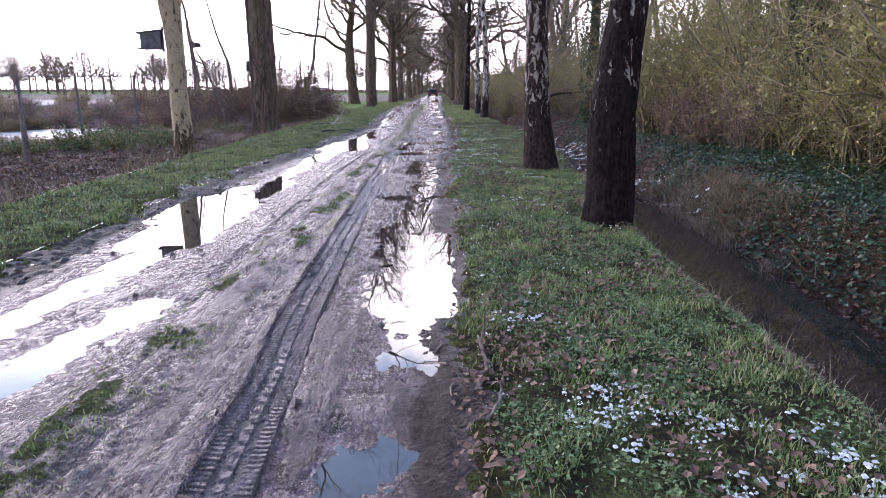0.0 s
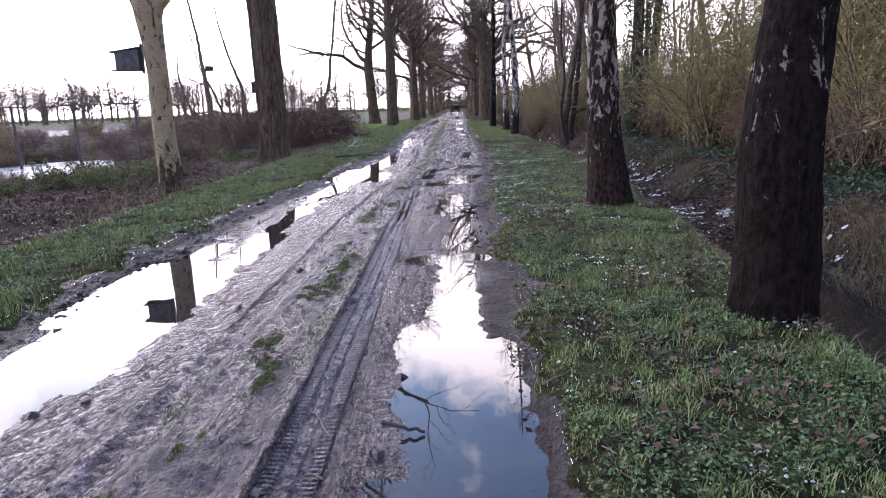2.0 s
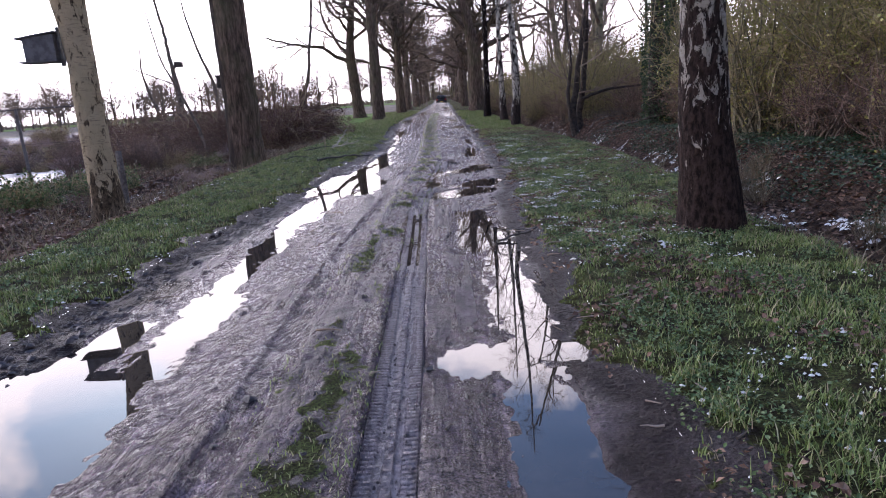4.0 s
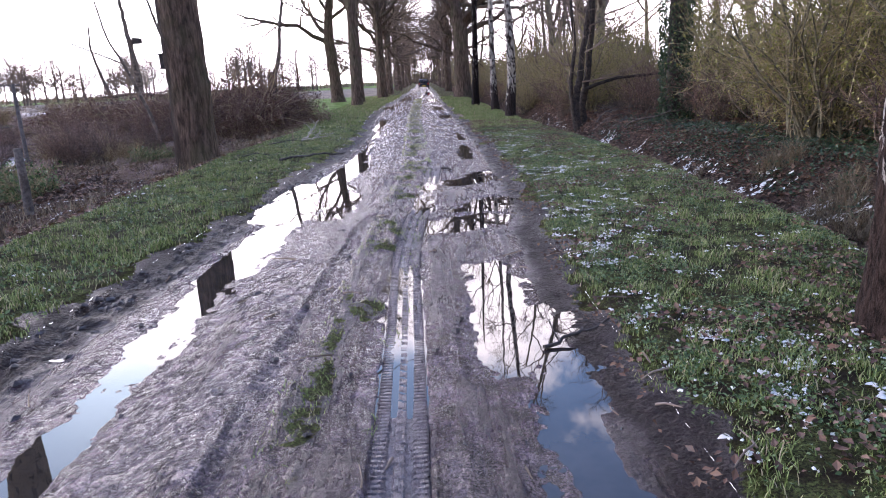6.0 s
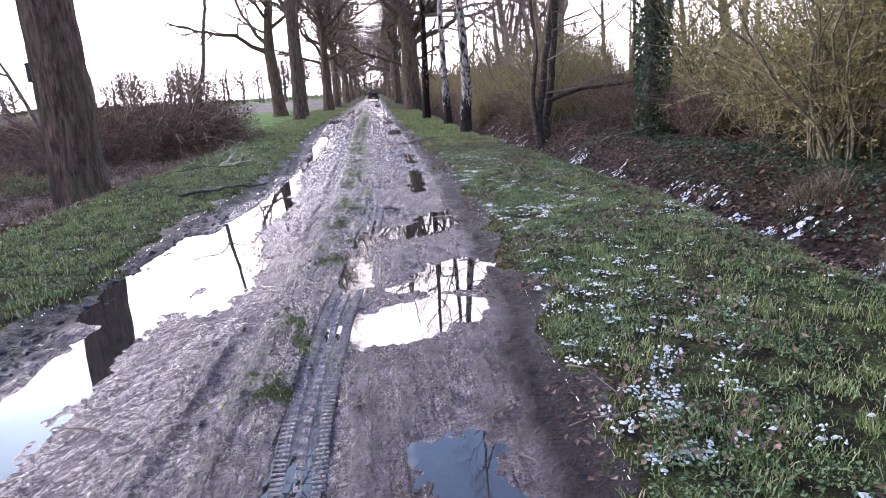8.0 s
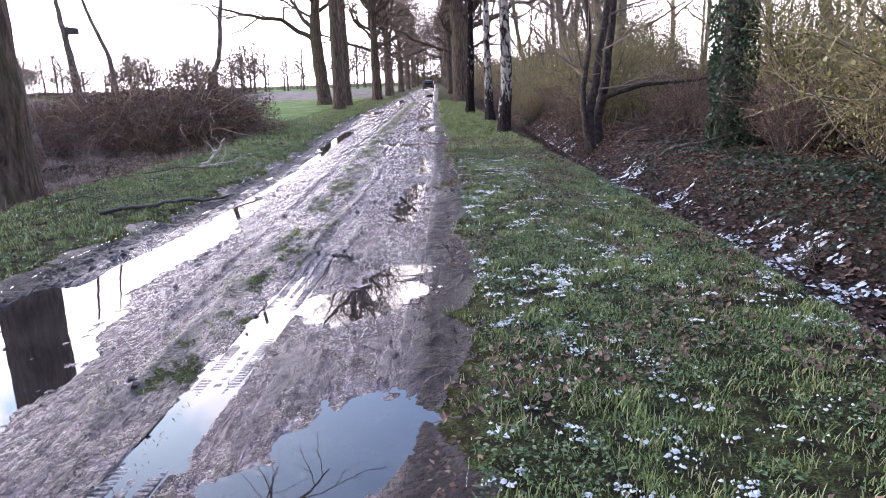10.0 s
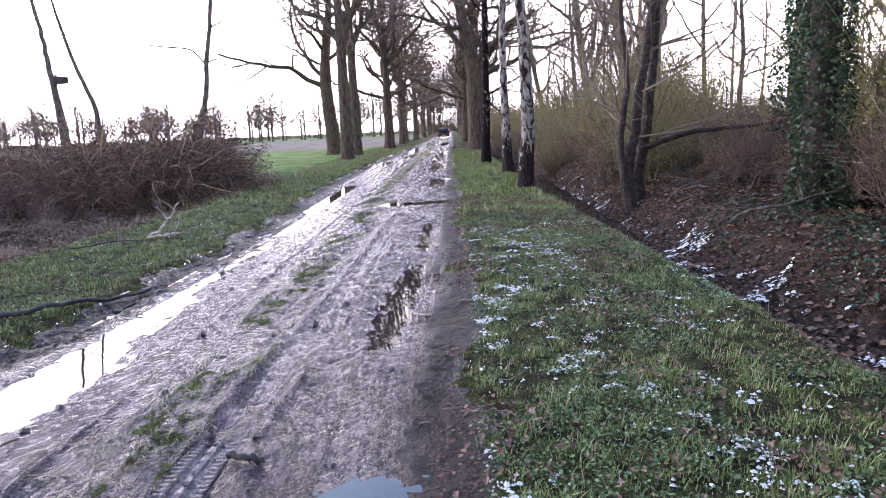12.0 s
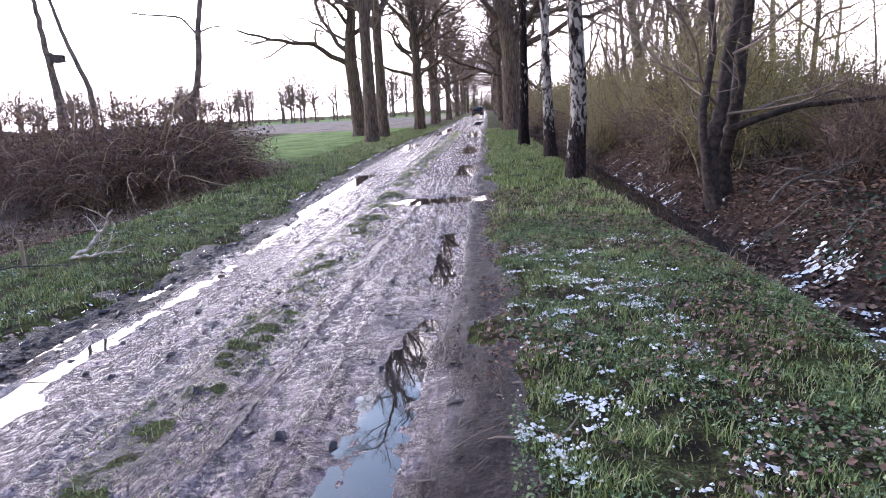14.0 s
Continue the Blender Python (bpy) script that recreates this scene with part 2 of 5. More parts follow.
TWIG_TAN = leafy("tan_twigs", [(0.0, (0.25, 0.19, 0.105)), (0.5, (0.4, 0.315, 0.18)), (1.0, (0.54, 0.45, 0.28))], 0.8, 0.15)
BRAMBLE = leafy("bramble_twigs", [(0.0, (0.08, 0.05, 0.043)), (0.6, (0.24, 0.15, 0.12)), (1.0, (0.48, 0.35, 0.28))], 0.8, 0.15)
STEM = plain("stem_bark", (0.15, 0.12, 0.095), 0.85, 0, 9, 0.5, 0.6)
ALDER = plain("dark_alder_bark", (0.05, 0.038, 0.031), 0.85, 0, 12, 0.5, 0.8)
STEM_GREEN = plain("mossy_stem_bark", (0.17, 0.15, 0.095), 0.85, 0, 7, 0.5, 0.6)
BLADE = leafy("grass_blades", [(0.0, (0.11, 0.155, 0.04)), (0.4, (0.235, 0.31, 0.09)), (0.75, (0.37, 0.43, 0.16)), (1.0, (0.55, 0.43, 0.28))], 0.55, 0.25)
WEED = leafy("weed_leaves", [(0.0, (0.045, 0.075, 0.025)), (0.5, (0.115, 0.18, 0.065)), (1.0, (0.24, 0.3, 0.13))], 0.55, 0.25)
STRAW = leafy("dry_grass", [(0.0, (0.13, 0.095, 0.055)), (0.6, (0.23, 0.175, 0.105)), (1.0, (0.34, 0.28, 0.18))], 0.7)
DEAD = leafy("dead_leaves", [(0.0, (0.075, 0.038, 0.027)), (0.5, (0.17, 0.09, 0.057)), (0.9, (0.26, 0.15, 0.09)), (1.0, (0.33, 0.22, 0.15))], 0.6)
IVY = leafy("ivy_leaves", [(0.0, (0.017, 0.04, 0.018)), (0.5, (0.035, 0.072, 0.03)), (1.0, (0.08, 0.13, 0.055))], 0.4, 0.4)
BUD = leafy("young_leaves", [(0.0, (0.14, 0.145, 0.035)), (0.5, (0.27, 0.265, 0.065)), (1.0, (0.42, 0.39, 0.12))], 0.5)
SNOW = leafy("old_snow", [(0.0, (0.74, 0.71, 0.65)), (1.0, (0.93, 0.9, 0.84))], 0.7, 0.2)
WOODDARK = plain("dark_wood", (0.06, 0.052, 0.05), 0.8, 0, 14, 0.4, 0.5)
GREYWOOD = plain("grey_painted_wood", (0.10, 0.10, 0.11), 0.65, 0, 10, 0.3, 0.3)
POSTWOOD = plain("weathered_post", (0.11, 0.095, 0.085), 0.85, 0, 18, 0.4, 0.6)
WIRE = plain("rusty_wire", (0.12, 0.10, 0.10), 0.6, 0.5)
CLOD = plain("mud_clod", (0.04, 0.031, 0.033), 0.5, 0, 30, 0.4, 0.5)
HOLE_SHADE = plain("nest_hole", (0.008, 0.008, 0.008), 0.9)
CARPAINT = plain("dark_car_paint", (0.04, 0.043, 0.05), 0.2, 0.3, 4, 0.15)
GLASS = plain("car_glass", (0.02, 0.025, 0.03), 0.04)
TYRE = plain("tyre_rubber", (0.02, 0.02, 0.02), 0.85)
RIM = plain("alloy_rim", (0.4, 0.4, 0.42), 0.35, 0.9)
REDLAMP = plain("red_lamp_lens", (0.35, 0.02, 0.02), 0.2)
PLATE = plain("yellow_plate", (0.7, 0.5, 0.05), 0.4)

# ---------------------------------------------------------------- helpers for geometry
RNG = np.random.RandomState(7)
LATTICE = np.random.RandomState(3).rand(256, 256)


def vnoise(x, y):
    """Smooth value noise, 0 to 1."""
    x, y = np.asarray(x, float), np.asarray(y, float)
    ix, iy = np.floor(x).astype(int), np.floor(y).astype(int)
    fx, fy = x - ix, y - iy
    fx, fy = fx * fx * (3 - 2 * fx), fy * fy * (3 - 2 * fy)
    at = lambda a, c: LATTICE[a % 256, c % 256]
    lo = at(ix, iy) * (1 - fx) + at(ix + 1, iy) * fx
    hi = at(ix, iy + 1) * (1 - fx) + at(ix + 1, iy + 1) * fx
    return lo * (1 - fy) + hi * fy


def fbm(x, y, octaves=4):
    total, amp, size = 0.0, 0.5, 0.0
    for o in range(octaves):
        total = total + amp * vnoise(x * 2 ** o + 17.3 * o, y * 2 ** o + 9.1 * o)
        size += amp
        amp *= 0.5
    return total / size


def patches(x, y, octaves=4):
    """fbm turned off the axes, so that no rows show."""
    return fbm(0.79 * x - 0.61 * y, 0.61 * x + 0.79 * y, octaves)


def step(a, b, x):
    t = np.clip((x - a) / (b - a), 0, 1)
    return t * t * (3 - 2 * t)


def mesh_of(name, verts, faces, smooth=True):
    """A mesh from vertices and a list of face arrays (each of one corner count)."""
    me = bpy.data.meshes.new(name)
    verts = np.asarray(verts, np.float32).reshape(-1, 3)
    faces = [np.asarray(f, np.int32) for f in faces if len(f)]
    loops = np.concatenate([f.ravel() for f in faces])
    totals = np.concatenate([np.full(len(f), f.shape[1], np.int32) for f in faces])
    starts = np.concatenate([[0], np.cumsum(totals)[:-1]]).astype(np.int32)
    me.vertices.add(len(verts))
    me.vertices.foreach_set("co", verts.ravel())
    me.loops.add(len(loops))
    me.loops.foreach_set("vertex_index", loops)
    me.polygons.add(len(totals))
    me.polygons.foreach_set("loop_start", starts)
    me.polygons.foreach_set("use_smooth", np.full(len(totals), smooth, bool))
    me.update(calc_edges=True)
    return me


class Geo:
    """Collects tubes, leaves and boxes into one mesh."""

    def __init__(self):
        self.v, self.q, self.t, self.n = [], [], [], 0

    def add(self, verts, quads=(), tris=()):
        verts = np.asarray(verts, float).reshape(-1, 3)
        self.v.append(verts)
        if len(quads):
            self.q.append(np.asarray(quads, int) + self.n)
        if len(tris):
            self.t.append(np.asarray(tris, int) + self.n)
        self.n += len(verts)
        return self

    def tube(self, pts, radii, sides=5, cap=False):
        p = np.asarray(pts, float)
        r = np.broadcast_to(np.asarray(radii, float), (len(p),))
        d = np.gradient(p, axis=0)
        d /= np.linalg.norm(d, axis=1)[:, None] + 1e-9
        mean = np.abs(d.mean(0))
        ref = np.eye(3)[int(np.argmin(mean))]
        a = np.cross(d, ref)
        a /= np.linalg.norm(a, axis=1)[:, None] + 1e-9
        c = np.cross(d, a)
        ang = np.arange(sides) * (2 * math.pi / sides)
        ring = np.cos(ang)[None, :, None] * a[:, None] + np.sin(ang)[None, :, None] * c[:, None]
        verts = p[:, None] + r[:, None, None] * ring
        i = np.arange(len(p) - 1)[:, None] * sides
        j = np.arange(sides)[None, :]
        k = (j + 1) % sides
        quads = np.stack([i + j, i + k, i + sides + k, i + sides + j], -1).reshape(-1, 4)
        self.add(verts, quads)
        if cap:
            base = self.n - len(p) * sides
            for row, q in ((0, p[0]), (len(p) - 1, p[-1])):
                ids = base + row * sides + np.arange(sides)
                self.v.append(q[None])
                self.t.append(np.stack([ids, np.roll(ids, -1), np.full(sides, self.n)], -1))
                self.n += 1
        return self

    def leaves(self, centres, size, rng, flat=0.0, fold=0.25):
        """Folded leaves at the centres, of about that size; flat 1: lying down."""
        c = np.asarray(centres, float).reshape(-1, 3)
        n = len(c)
        nor = rng.normal(size=(n, 3))
        nor[:, 2] = np.abs(nor[:, 2]) + flat * 3
        nor /= np.linalg.norm(nor, axis=1)[:, None]
        a = np.cross(nor, rng.normal(size=(n, 3)))
        a /= np.linalg.norm(a, axis=1)[:, None] + 1e-9
        e = np.cross(nor, a)
        s = (size * (0.55 + 0.9 * rng.rand(n)))[:, None]
        w = 0.36 * s
        verts = np.stack([c - a * s * 0.5, c + e * w + nor * s * fold * 0.5, c + a * s * 0.5, c - e * w + nor * s * fold * 0.5], 1)
        i = np.arange(n)[:, None] * 4
        return self.add(verts, tris=np.concatenate([i + np.array([0, 2, 1]), i + np.array([0, 3, 2])]))

    def box(self, x0, y0, z0, x1, y1, z1, chamfer=0.004):
        """A box with its edges broken."""
        k = min(chamfer, 0.45 * min(x1 - x0, y1 - y0, z1 - z0))
        bm = bmesh.new()
        bmesh.ops.create_cube(bm, size=1)
        for v in bm.verts:
            v.co = Vector(((x0, x1)[v.co.x > 0], (y0, y1)[v.co.y > 0], (z0, z1)[v.co.z > 0]))
        bmesh.ops.bevel(bm, geom=list(bm.edges), offset=k, segments=1, affect="EDGES")
        return self.take(bm)

    def take(self, bm, m=None):
        bmesh.ops.triangulate(bm, faces=list(bm.faces))
        bm.verts.ensure_lookup_table()
        bm.verts.index_update()
        verts = [(m @ v.co if m else v.co)[:] for v in bm.verts]
        tris = [[v.index for v in f.verts] for f in bm.faces]
        bm.free()
        return self.add(verts, tris=tris)

    def turned(self, m):
        r = np.array(m.to_3x3())
        s = np.array(m.translation)
        self.v = [v @ r.T + s for v in self.v]
        return self

    def mesh(self, name, smooth=True):
        faces = []
        if self.q:
            faces.append(np.concatenate(self.q))
        if self.t:
            faces.append(np.concatenate(self.t))
        return mesh_of(name, np.concatenate(self.v), faces, smooth)


def part(name, geo, material, parent=None, label="", smooth=True):
    """Links a Geo as one mesh object, under a thing or on its own."""
    me = geo.mesh(name, smooth)
    me.materials.append(material)
    ob = new(name, me)
    ob.parent = parent
    if label:
        tagged(ob, label)
    return ob


def thing(name, at, label, category, group="", turn=0.0):
    ob = new(name)
    ob.empty_display_size = 0.3
    ob.matrix_world = pose(*at, 0, 0, turn)
    return tagged(ob, label, category, group)


# ---------------------------------------------------------------- the lie of the land
def track(*pairs):
    ys, xs = np.array(pairs, float).T
    return lambda y: np.interp(y, ys, xs)


LEFT = track((-5, -3.4), (8, -3.43), (11.5, -3.33), (16, -3.05), (19, -2.95), (22.7, -2.7), (27, -2.6), (35, -3.05), (42, -3.2), (70, -2.8), (130, -2.4))
RIGHT = track((-5, 0.2), (8, 0.28), (14, 0.32), (16.5, 0.6), (20, 0.66), (25, 0.7), (47, 0.67), (130, 0.8))
LAWN = track((-5, -4.9), (10, -4.9), (16, -4.95), (24, -5.1), (30, -4.8), (40, -4.6), (60, -5.0))
BRINK = track((-5, 1.75), (5, 1.75), (8, 2.0), (10, 2.28), (12, 2.32), (14, 2.65), (19, 2.85), (21, 2.78), (26, 2.6), (31, 2.38), (60, 2.4))
DITCH = track((-5, 2.95), (5, 2.95), (9, 3.15), (14, 3.45), (20, 3.7), (24, 3.55), (28, 3.35), (35, 3.45), (60, 3.55))
BED = track((-5, -0.66), (9.5, -0.66), (12.5, -0.5), (25, -0.46), (28, -0.62), (60, -0.62))
SPINE = track((0, -1.6), (3, -1.5), (6.5, -1.28), (11, -1.24), (16.5, -1.0), (20, -0.92), (25.5, -1.0), (37, -1.15), (130, -0.9))
TYRE_RIGHT = track((0, -0.68), (3.2, -0.76), (4, -0.82), (6, -0.85), (12, -0.92), (13.5, -0.95), (15, -0.9), (16.6, -0.76), (18.7, -0.64), (22, -0.45), (30, -0.3), (60, -0.2))
TYRE_MID = track((0, -1.5), (6, -1.6), (8.5, -1.58), (11, -1.6), (17, -1.3), (22, -1.3), (30, -1.4), (60, -1.5))
TYRE_LEFT = track((0, -2.62), (8, -2.5), (16, -2.4), (22, -2.15), (30, -2.2), (40, -2.4), (60, -2.2))
WATER_Z = -0.03

# hollows that hold water: from, to, half width
HOLLOWS = [
    (-0.3, 2.1, -0.22, 2.45, 0.1), (-0.12, 3.4, -0.1, 4.2, 0.14), (-0.14, 4.3, -0.12, 6.3, 0.33), (-0.24, 5.6, -0.26, 6.7, 0.27),
    (-0.22, 6.9, -0.18, 8.3, 0.17), (-0.46, 8.8, -0.08, 8.9, 0.2), (-0.2, 7.5, -0.2, 8.6, 0.16), (-0.16, 9.1, -0.12, 10.4, 0.17),
    (-0.15, 10.5, -0.05, 12.2, 0.17), (-0.3, 11.5, -0.24, 13.3, 0.21), (-0.55, 14.9, -0.12, 15.2, 0.32), (-0.1, 15.8, 0.1, 16.2, 0.28),
    (-0.4, 15.75, 0.0, 15.8, 0.15), (-0.28, 17.8, 0.08, 18.2, 0.3), (0.0, 18.5, 0.15, 18.7, 0.2), (0.06, 20.7, 0.1, 22.4, 0.09),
    (0.1, 21.3, 0.12, 23.4, 0.12), (0.15, 24.6, 0.2, 26.8, 0.08), (-0.55, 29.8, 0.35, 29.9, 0.36), (0.1, 34.0, 0.2, 36.5, 0.26),
    (0.0, 41.0, 0.1, 45.0, 0.3), (-0.1, 53.0, 0.0, 61.0, 0.3), (-0.1, 75.0, 0.0, 90.0, 0.35), (-0.93, 11.0, -0.96, 13.4, 0.07),
    (-0.8, 15.8, -0.68, 18.5, 0.1), (-2.1, 3.1, -1.9, 4.3, 0.16), (-2.6, 3.8, -2.45, 6.0, 0.15), (-2.55, 6.2, -2.6, 8.6, 0.42),
    (-2.95, 7.2, -3.0, 8.8, 0.24), (-2.85, 8.9, -2.75, 9.7, 0.18), (-2.35, 8.6, -2.4, 10.3, 0.18), (-2.42, 10.0, -2.45, 13.4, 0.13),
    (-2.47, 13.4, -2.38, 15.5, 0.22), (-2.5, 15.8, -2.2, 17.9, 0.38), (-1.9, 15.7, -1.85, 17.2, 0.2), (-2.75, 16.3, -2.6, 18.4, 0.22),
    (-2.3, 18.2, -2.0, 20.5, 0.28), (-2.1, 20.3, -2.05, 22.2, 0.15), (-2.15, 22.0, -2.05, 25.5, 0.08), (-2.5, 21.5, -2.4, 25.0, 0.05), (-2.1, 26.2, -2.15, 29.0, 0.09),
    (-2.3, 29.0, -2.3, 35.0, 0.16), (-2.8, 45.0, -2.6, 48.8, 0.4), (-2.2, 58.0, -2.1, 70.0, 0.3),
]


def hollow_distance(x, y):
    best = np.full(np.shape(x), 9.0)
    for x0, y0, x1, y1, r in HOLLOWS:
        t = np.clip(((x - x0) * (x1 - x0) + (y - y0) * (y1 - y0)) / ((x1 - x0) ** 2 + (y1 - y0) ** 2), 0, 1)
        best = np.minimum(best, np.hypot(x - x0 - t * (x1 - x0), y - y0 - t * (y1 - y0)) - r)
    return best + 0.1 * (fbm(x * 4, y * 2.4, 2) - 0.5)


def mud_relief(x, y):
    """Clods, crumbs and drag marks of the road's mud, in metres, about zero."""
    lumps = fbm(x * 11 + 7, y * 9, 3) - 0.5
    drag = fbm(x * 15 + 3, y * 0.8, 3) - 0.5
    crumbs = vnoise(x * 41, y * 37) - 0.5
    return 0.030 * lumps + 0.02 * drag + 0.007 * crumbs


def height(x, y):
    x, y = np.asarray(x, float), np.asarray(y, float)
    lft, rgt, brk, dit, lawn = LEFT(y), RIGHT(y), BRINK(y), DITCH(y), LAWN(y)
    rough = fbm(x * 6, y * 6, 4) - 0.5
    soft = fbm(x * 1.3, y * 1.1, 3) - 0.5
    near = step(90, 50, y)
    # the mud road, its ruts and hollows
    relief, hollow = mud_relief(x, y) * near, hollow_distance(x, y)
    road = 0.014 + relief + 0.03 * soft
    for line, wide, deep in ((TYRE_RIGHT, 0.13, 0.018), (TYRE_MID, 0.10, 0.010), (TYRE_LEFT, 0.16, 0.03)):
        off = np.abs(x - line(y))
        road = road - deep * step(wide, wide * 0.8, off) * near * (0.3 + 0.7 * step(23, 18, y)) + 0.014 * np.exp(-((off - wide * 1.25) / 0.05) ** 2) * near
    road = road + 0.02 * step(0.3, 0.05, np.abs(x - SPINE(y)))
    road = np.maximum(road, WATER_Z + 0.006 + 0.3 * np.maximum(relief, -0.006))
    road = np.minimum(road, WATER_Z + np.clip(0.11 * hollow, -0.024, 1) + 0.75 * relief)
    # churned clods with water between them along the left edge, trodden crumbs along the right
    edge = step(0.42, 0.25, np.abs(x - lft - 0.14)) * near * step(-0.06, 0.06, hollow)
    road = road + (np.maximum(WATER_Z + 0.022 + 0.075 * (fbm(x * 8, y * 6.5, 4) - 0.5), WATER_Z - 0.01) - road) * edge * step(-0.02, 0.1, x - lft)
    road = road + 0.018 * (fbm(x * 7 + 5, y * 7, 3) - 0.4) * step(0.5, 0.3, np.abs(x - rgt + 0.15)) * near
    grass = 0.045 + 0.05 * soft + 0.02 * rough
    land = np.where(x < (lft + rgt) / 2, road + (grass - road) * step(lft + 0.12, lft - 0.15, x), road + (grass - road) * step(rgt - 0.12, rgt + 0.2, x))
    # the ditch and the wood's floor
    bed = BED(y) + 0.05 * rough
    side = (x - brk) / np.maximum(dit - 0.4 - brk, 0.1)
    land = np.where(x > brk, grass * (1 - step(0, 1, side)) + bed * step(0, 1, side), land)
    bank = 0.08 + 0.22 * (fbm(x * 0.5, y * 0.5, 3) - 0.4) + 0.12 * soft
    land = np.where(x > dit, bed + (bank - bed) * step(dit + 0.3, dit + 1.5 + 0.4 * soft, x), land)
    # scrub land on the other side, a little lower; fields behind it
    low = -0.28 + 0.25 * soft + 0.06 * rough
    low = low - 0.5 * step(6.2, 4.2, np.hypot(1.7 * (x + 15.4), y - 25.5))
    scrub = step(38, 33, y)
    out = land + (low - land) * step(lawn + 0.1, lawn - 1.6, x) * scrub
    far = step(70, 120, np.abs(x)) + step(100, 160, y)
    return out * (1 - 0.7 * np.clip(far, 0, 1))


def spread(a, b, n):
    return list(np.linspace(a, b, n, endpoint=False))


def build_ground():
    keys = np.array([-700, -60, -9, -4.9, -3.0, 0.6, 2.6, 3.8, 9, 60, 700], float)
    u = spread(-700, -60, 14) + spread(-60, -9, 46) + spread(-9, -4.9, 50) + spread(-4.9, -3.0, 34) + spread(-3.0, 0.6, 250)
    u += spread(0.6, 2.6, 44) + spread(2.6, 3.8, 26) + spread(3.8, 9, 60) + spread(9, 60, 46) + spread(60, 700, 14) + [700]
    u = np.array(u)
    y = np.array(spread(-120, -8, 12) + spread(-8, 1, 30) + spread(1, 27, 1300) + spread(27, 45, 260) + spread(45, 90, 150) + spread(90, 200, 60) + spread(200, 900, 20) + [900, 1600])
    one = np.ones_like(y)
    places = np.stack([-700 * one, -60 * one, -9 * one, LAWN(y), LEFT(y), RIGHT(y), BRINK(y), DITCH(y), 9 * one, 60 * one, 700 * one], 1)
    x = np.stack([np.interp(u, keys, row) for row in places])
    yy = np.broadcast_to(y[:, None], x.shape)
    z = height(x, yy)
    z = z - 0.035 * step(0.127, 0.107, np.abs(x - TYRE_RIGHT(yy))) * (yy > 1.45) * (yy < 19.15)
    lft, rgt = LEFT(yy), RIGHT(yy)
    rag = 0.75 * (fbm(x * 1.6 + 3, yy * 1.6, 4) - 0.5)
    on_road = step(lft - 0.12, lft + 0.1, x + rag) * step(rgt + 0.15, rgt - 0.1, x + rag)
    spine = step(0.36, 0.06, np.abs(x - SPINE(yy))) * step(0.44 - 0.1 * step(15, 22, yy), 0.6, fbm(x * 6, yy * 2.5, 4)) * 0.6
    grass = (1 - on_road) * (x > lft - 30) + on_road * spine
    litter = np.where(x < LAWN(yy), step(LAWN(yy) - 0.0, LAWN(yy) - 0.5, x) * step(44, 37, yy + 3 * (fbm(x * 0.5, yy * 0.5, 3) - 0.5)), 0)
    litter = np.where(x > BRINK(yy), step(BRINK(yy) - 0.1, BRINK(yy) + 0.35, x), litter)
    field = step(39, 44, yy - 40 * step(-12, -18, x)) * step(-5.0, -6.0, x)
    line = 78 + 0.12 * (x + 10)
    plough = field * step(line - 1.5, line + 1.5, yy) * step(190, 170, yy)
    dist = hollow_distance(x, yy)
    churn = on_road * np.maximum(step(lft + 0.5, lft + 0.3, x + rag), step(rgt - 0.42, rgt - 0.22, x + 0.6 * rag))
    wet = on_road * np.clip(0.5 * step(0.8, 0.3, np.abs(x - TYRE_LEFT(yy) - 0.2)) * step(17, 20, yy) + 0.6 + 0.45 * step(0.22, 0.0, dist) + 0.35 * step(0.9, 0.3, np.abs(x + 2.1)), 0, 1)
    wet = wet * (1 - 0.9 * step(lft + 0.5, lft + 0.3, x)) * (1 - 0.9 * step(rgt - 0.45, rgt - 0.2, x)) * (1 - 0.6 * spine)
    gleam = np.maximum(step(0.15, 0.12, np.abs(x - TYRE_RIGHT(yy))) * step(2, 3, yy), 0.6 * step(0.14, 0.08, np.abs(x - TYRE_MID(yy)))) * on_road
    wet = np.maximum(wet, 1.25 * gleam * step(0.3, 0.5, fbm(x * 2.2, yy * 0.7 + 4, 3)))
    wet = wet + 0.3 * on_road * step(17, 21, yy) * (1 - spine) * (1 - churn)
    cols = len(u)
    zones = (("scrub_ground", 0, np.searchsorted(u, -4.9), "leaf-strewn scrub ground passing into green fields", "ground"),
             ("verge_west", np.searchsorted(u, -4.9), np.searchsorted(u, -3.0), "short green grass verge beside the mud road", "grass verge"),
             ("road", np.searchsorted(u, -3.0), np.searchsorted(u, 0.6), "wet rutted purple-grey mud road with puddles", "road"),
             ("verge_east", np.searchsorted(u, 0.6), np.searchsorted(u, 2.6), "grass verge with weeds, leaves and snow flecks", "grass verge"),
             ("wood_ground", np.searchsorted(u, 2.6), cols - 1, "ditch bank and woodland floor covered in brown leaves", "ground"))
    for name, a, c, label, cat in zones:
        # the road keeps every row, the rest every third
        keep = np.arange(len(y)) if name == "road" else np.unique(np.append(np.arange(0, len(y), 3), len(y) - 1))
        pick = lambda arr: np.ascontiguousarray(arr[keep, a:c + 1])
        px, py, pz = pick(x), pick(yy), pick(z)
        rows, w = px.shape
        i = (np.arange(rows - 1)[:, None] * w + np.arange(w - 1)[None]).reshape(-1)
        me = mesh_of(name, np.stack([px, py, pz], -1), [np.stack([i, i + 1, i + w + 1, i + w], -1)])
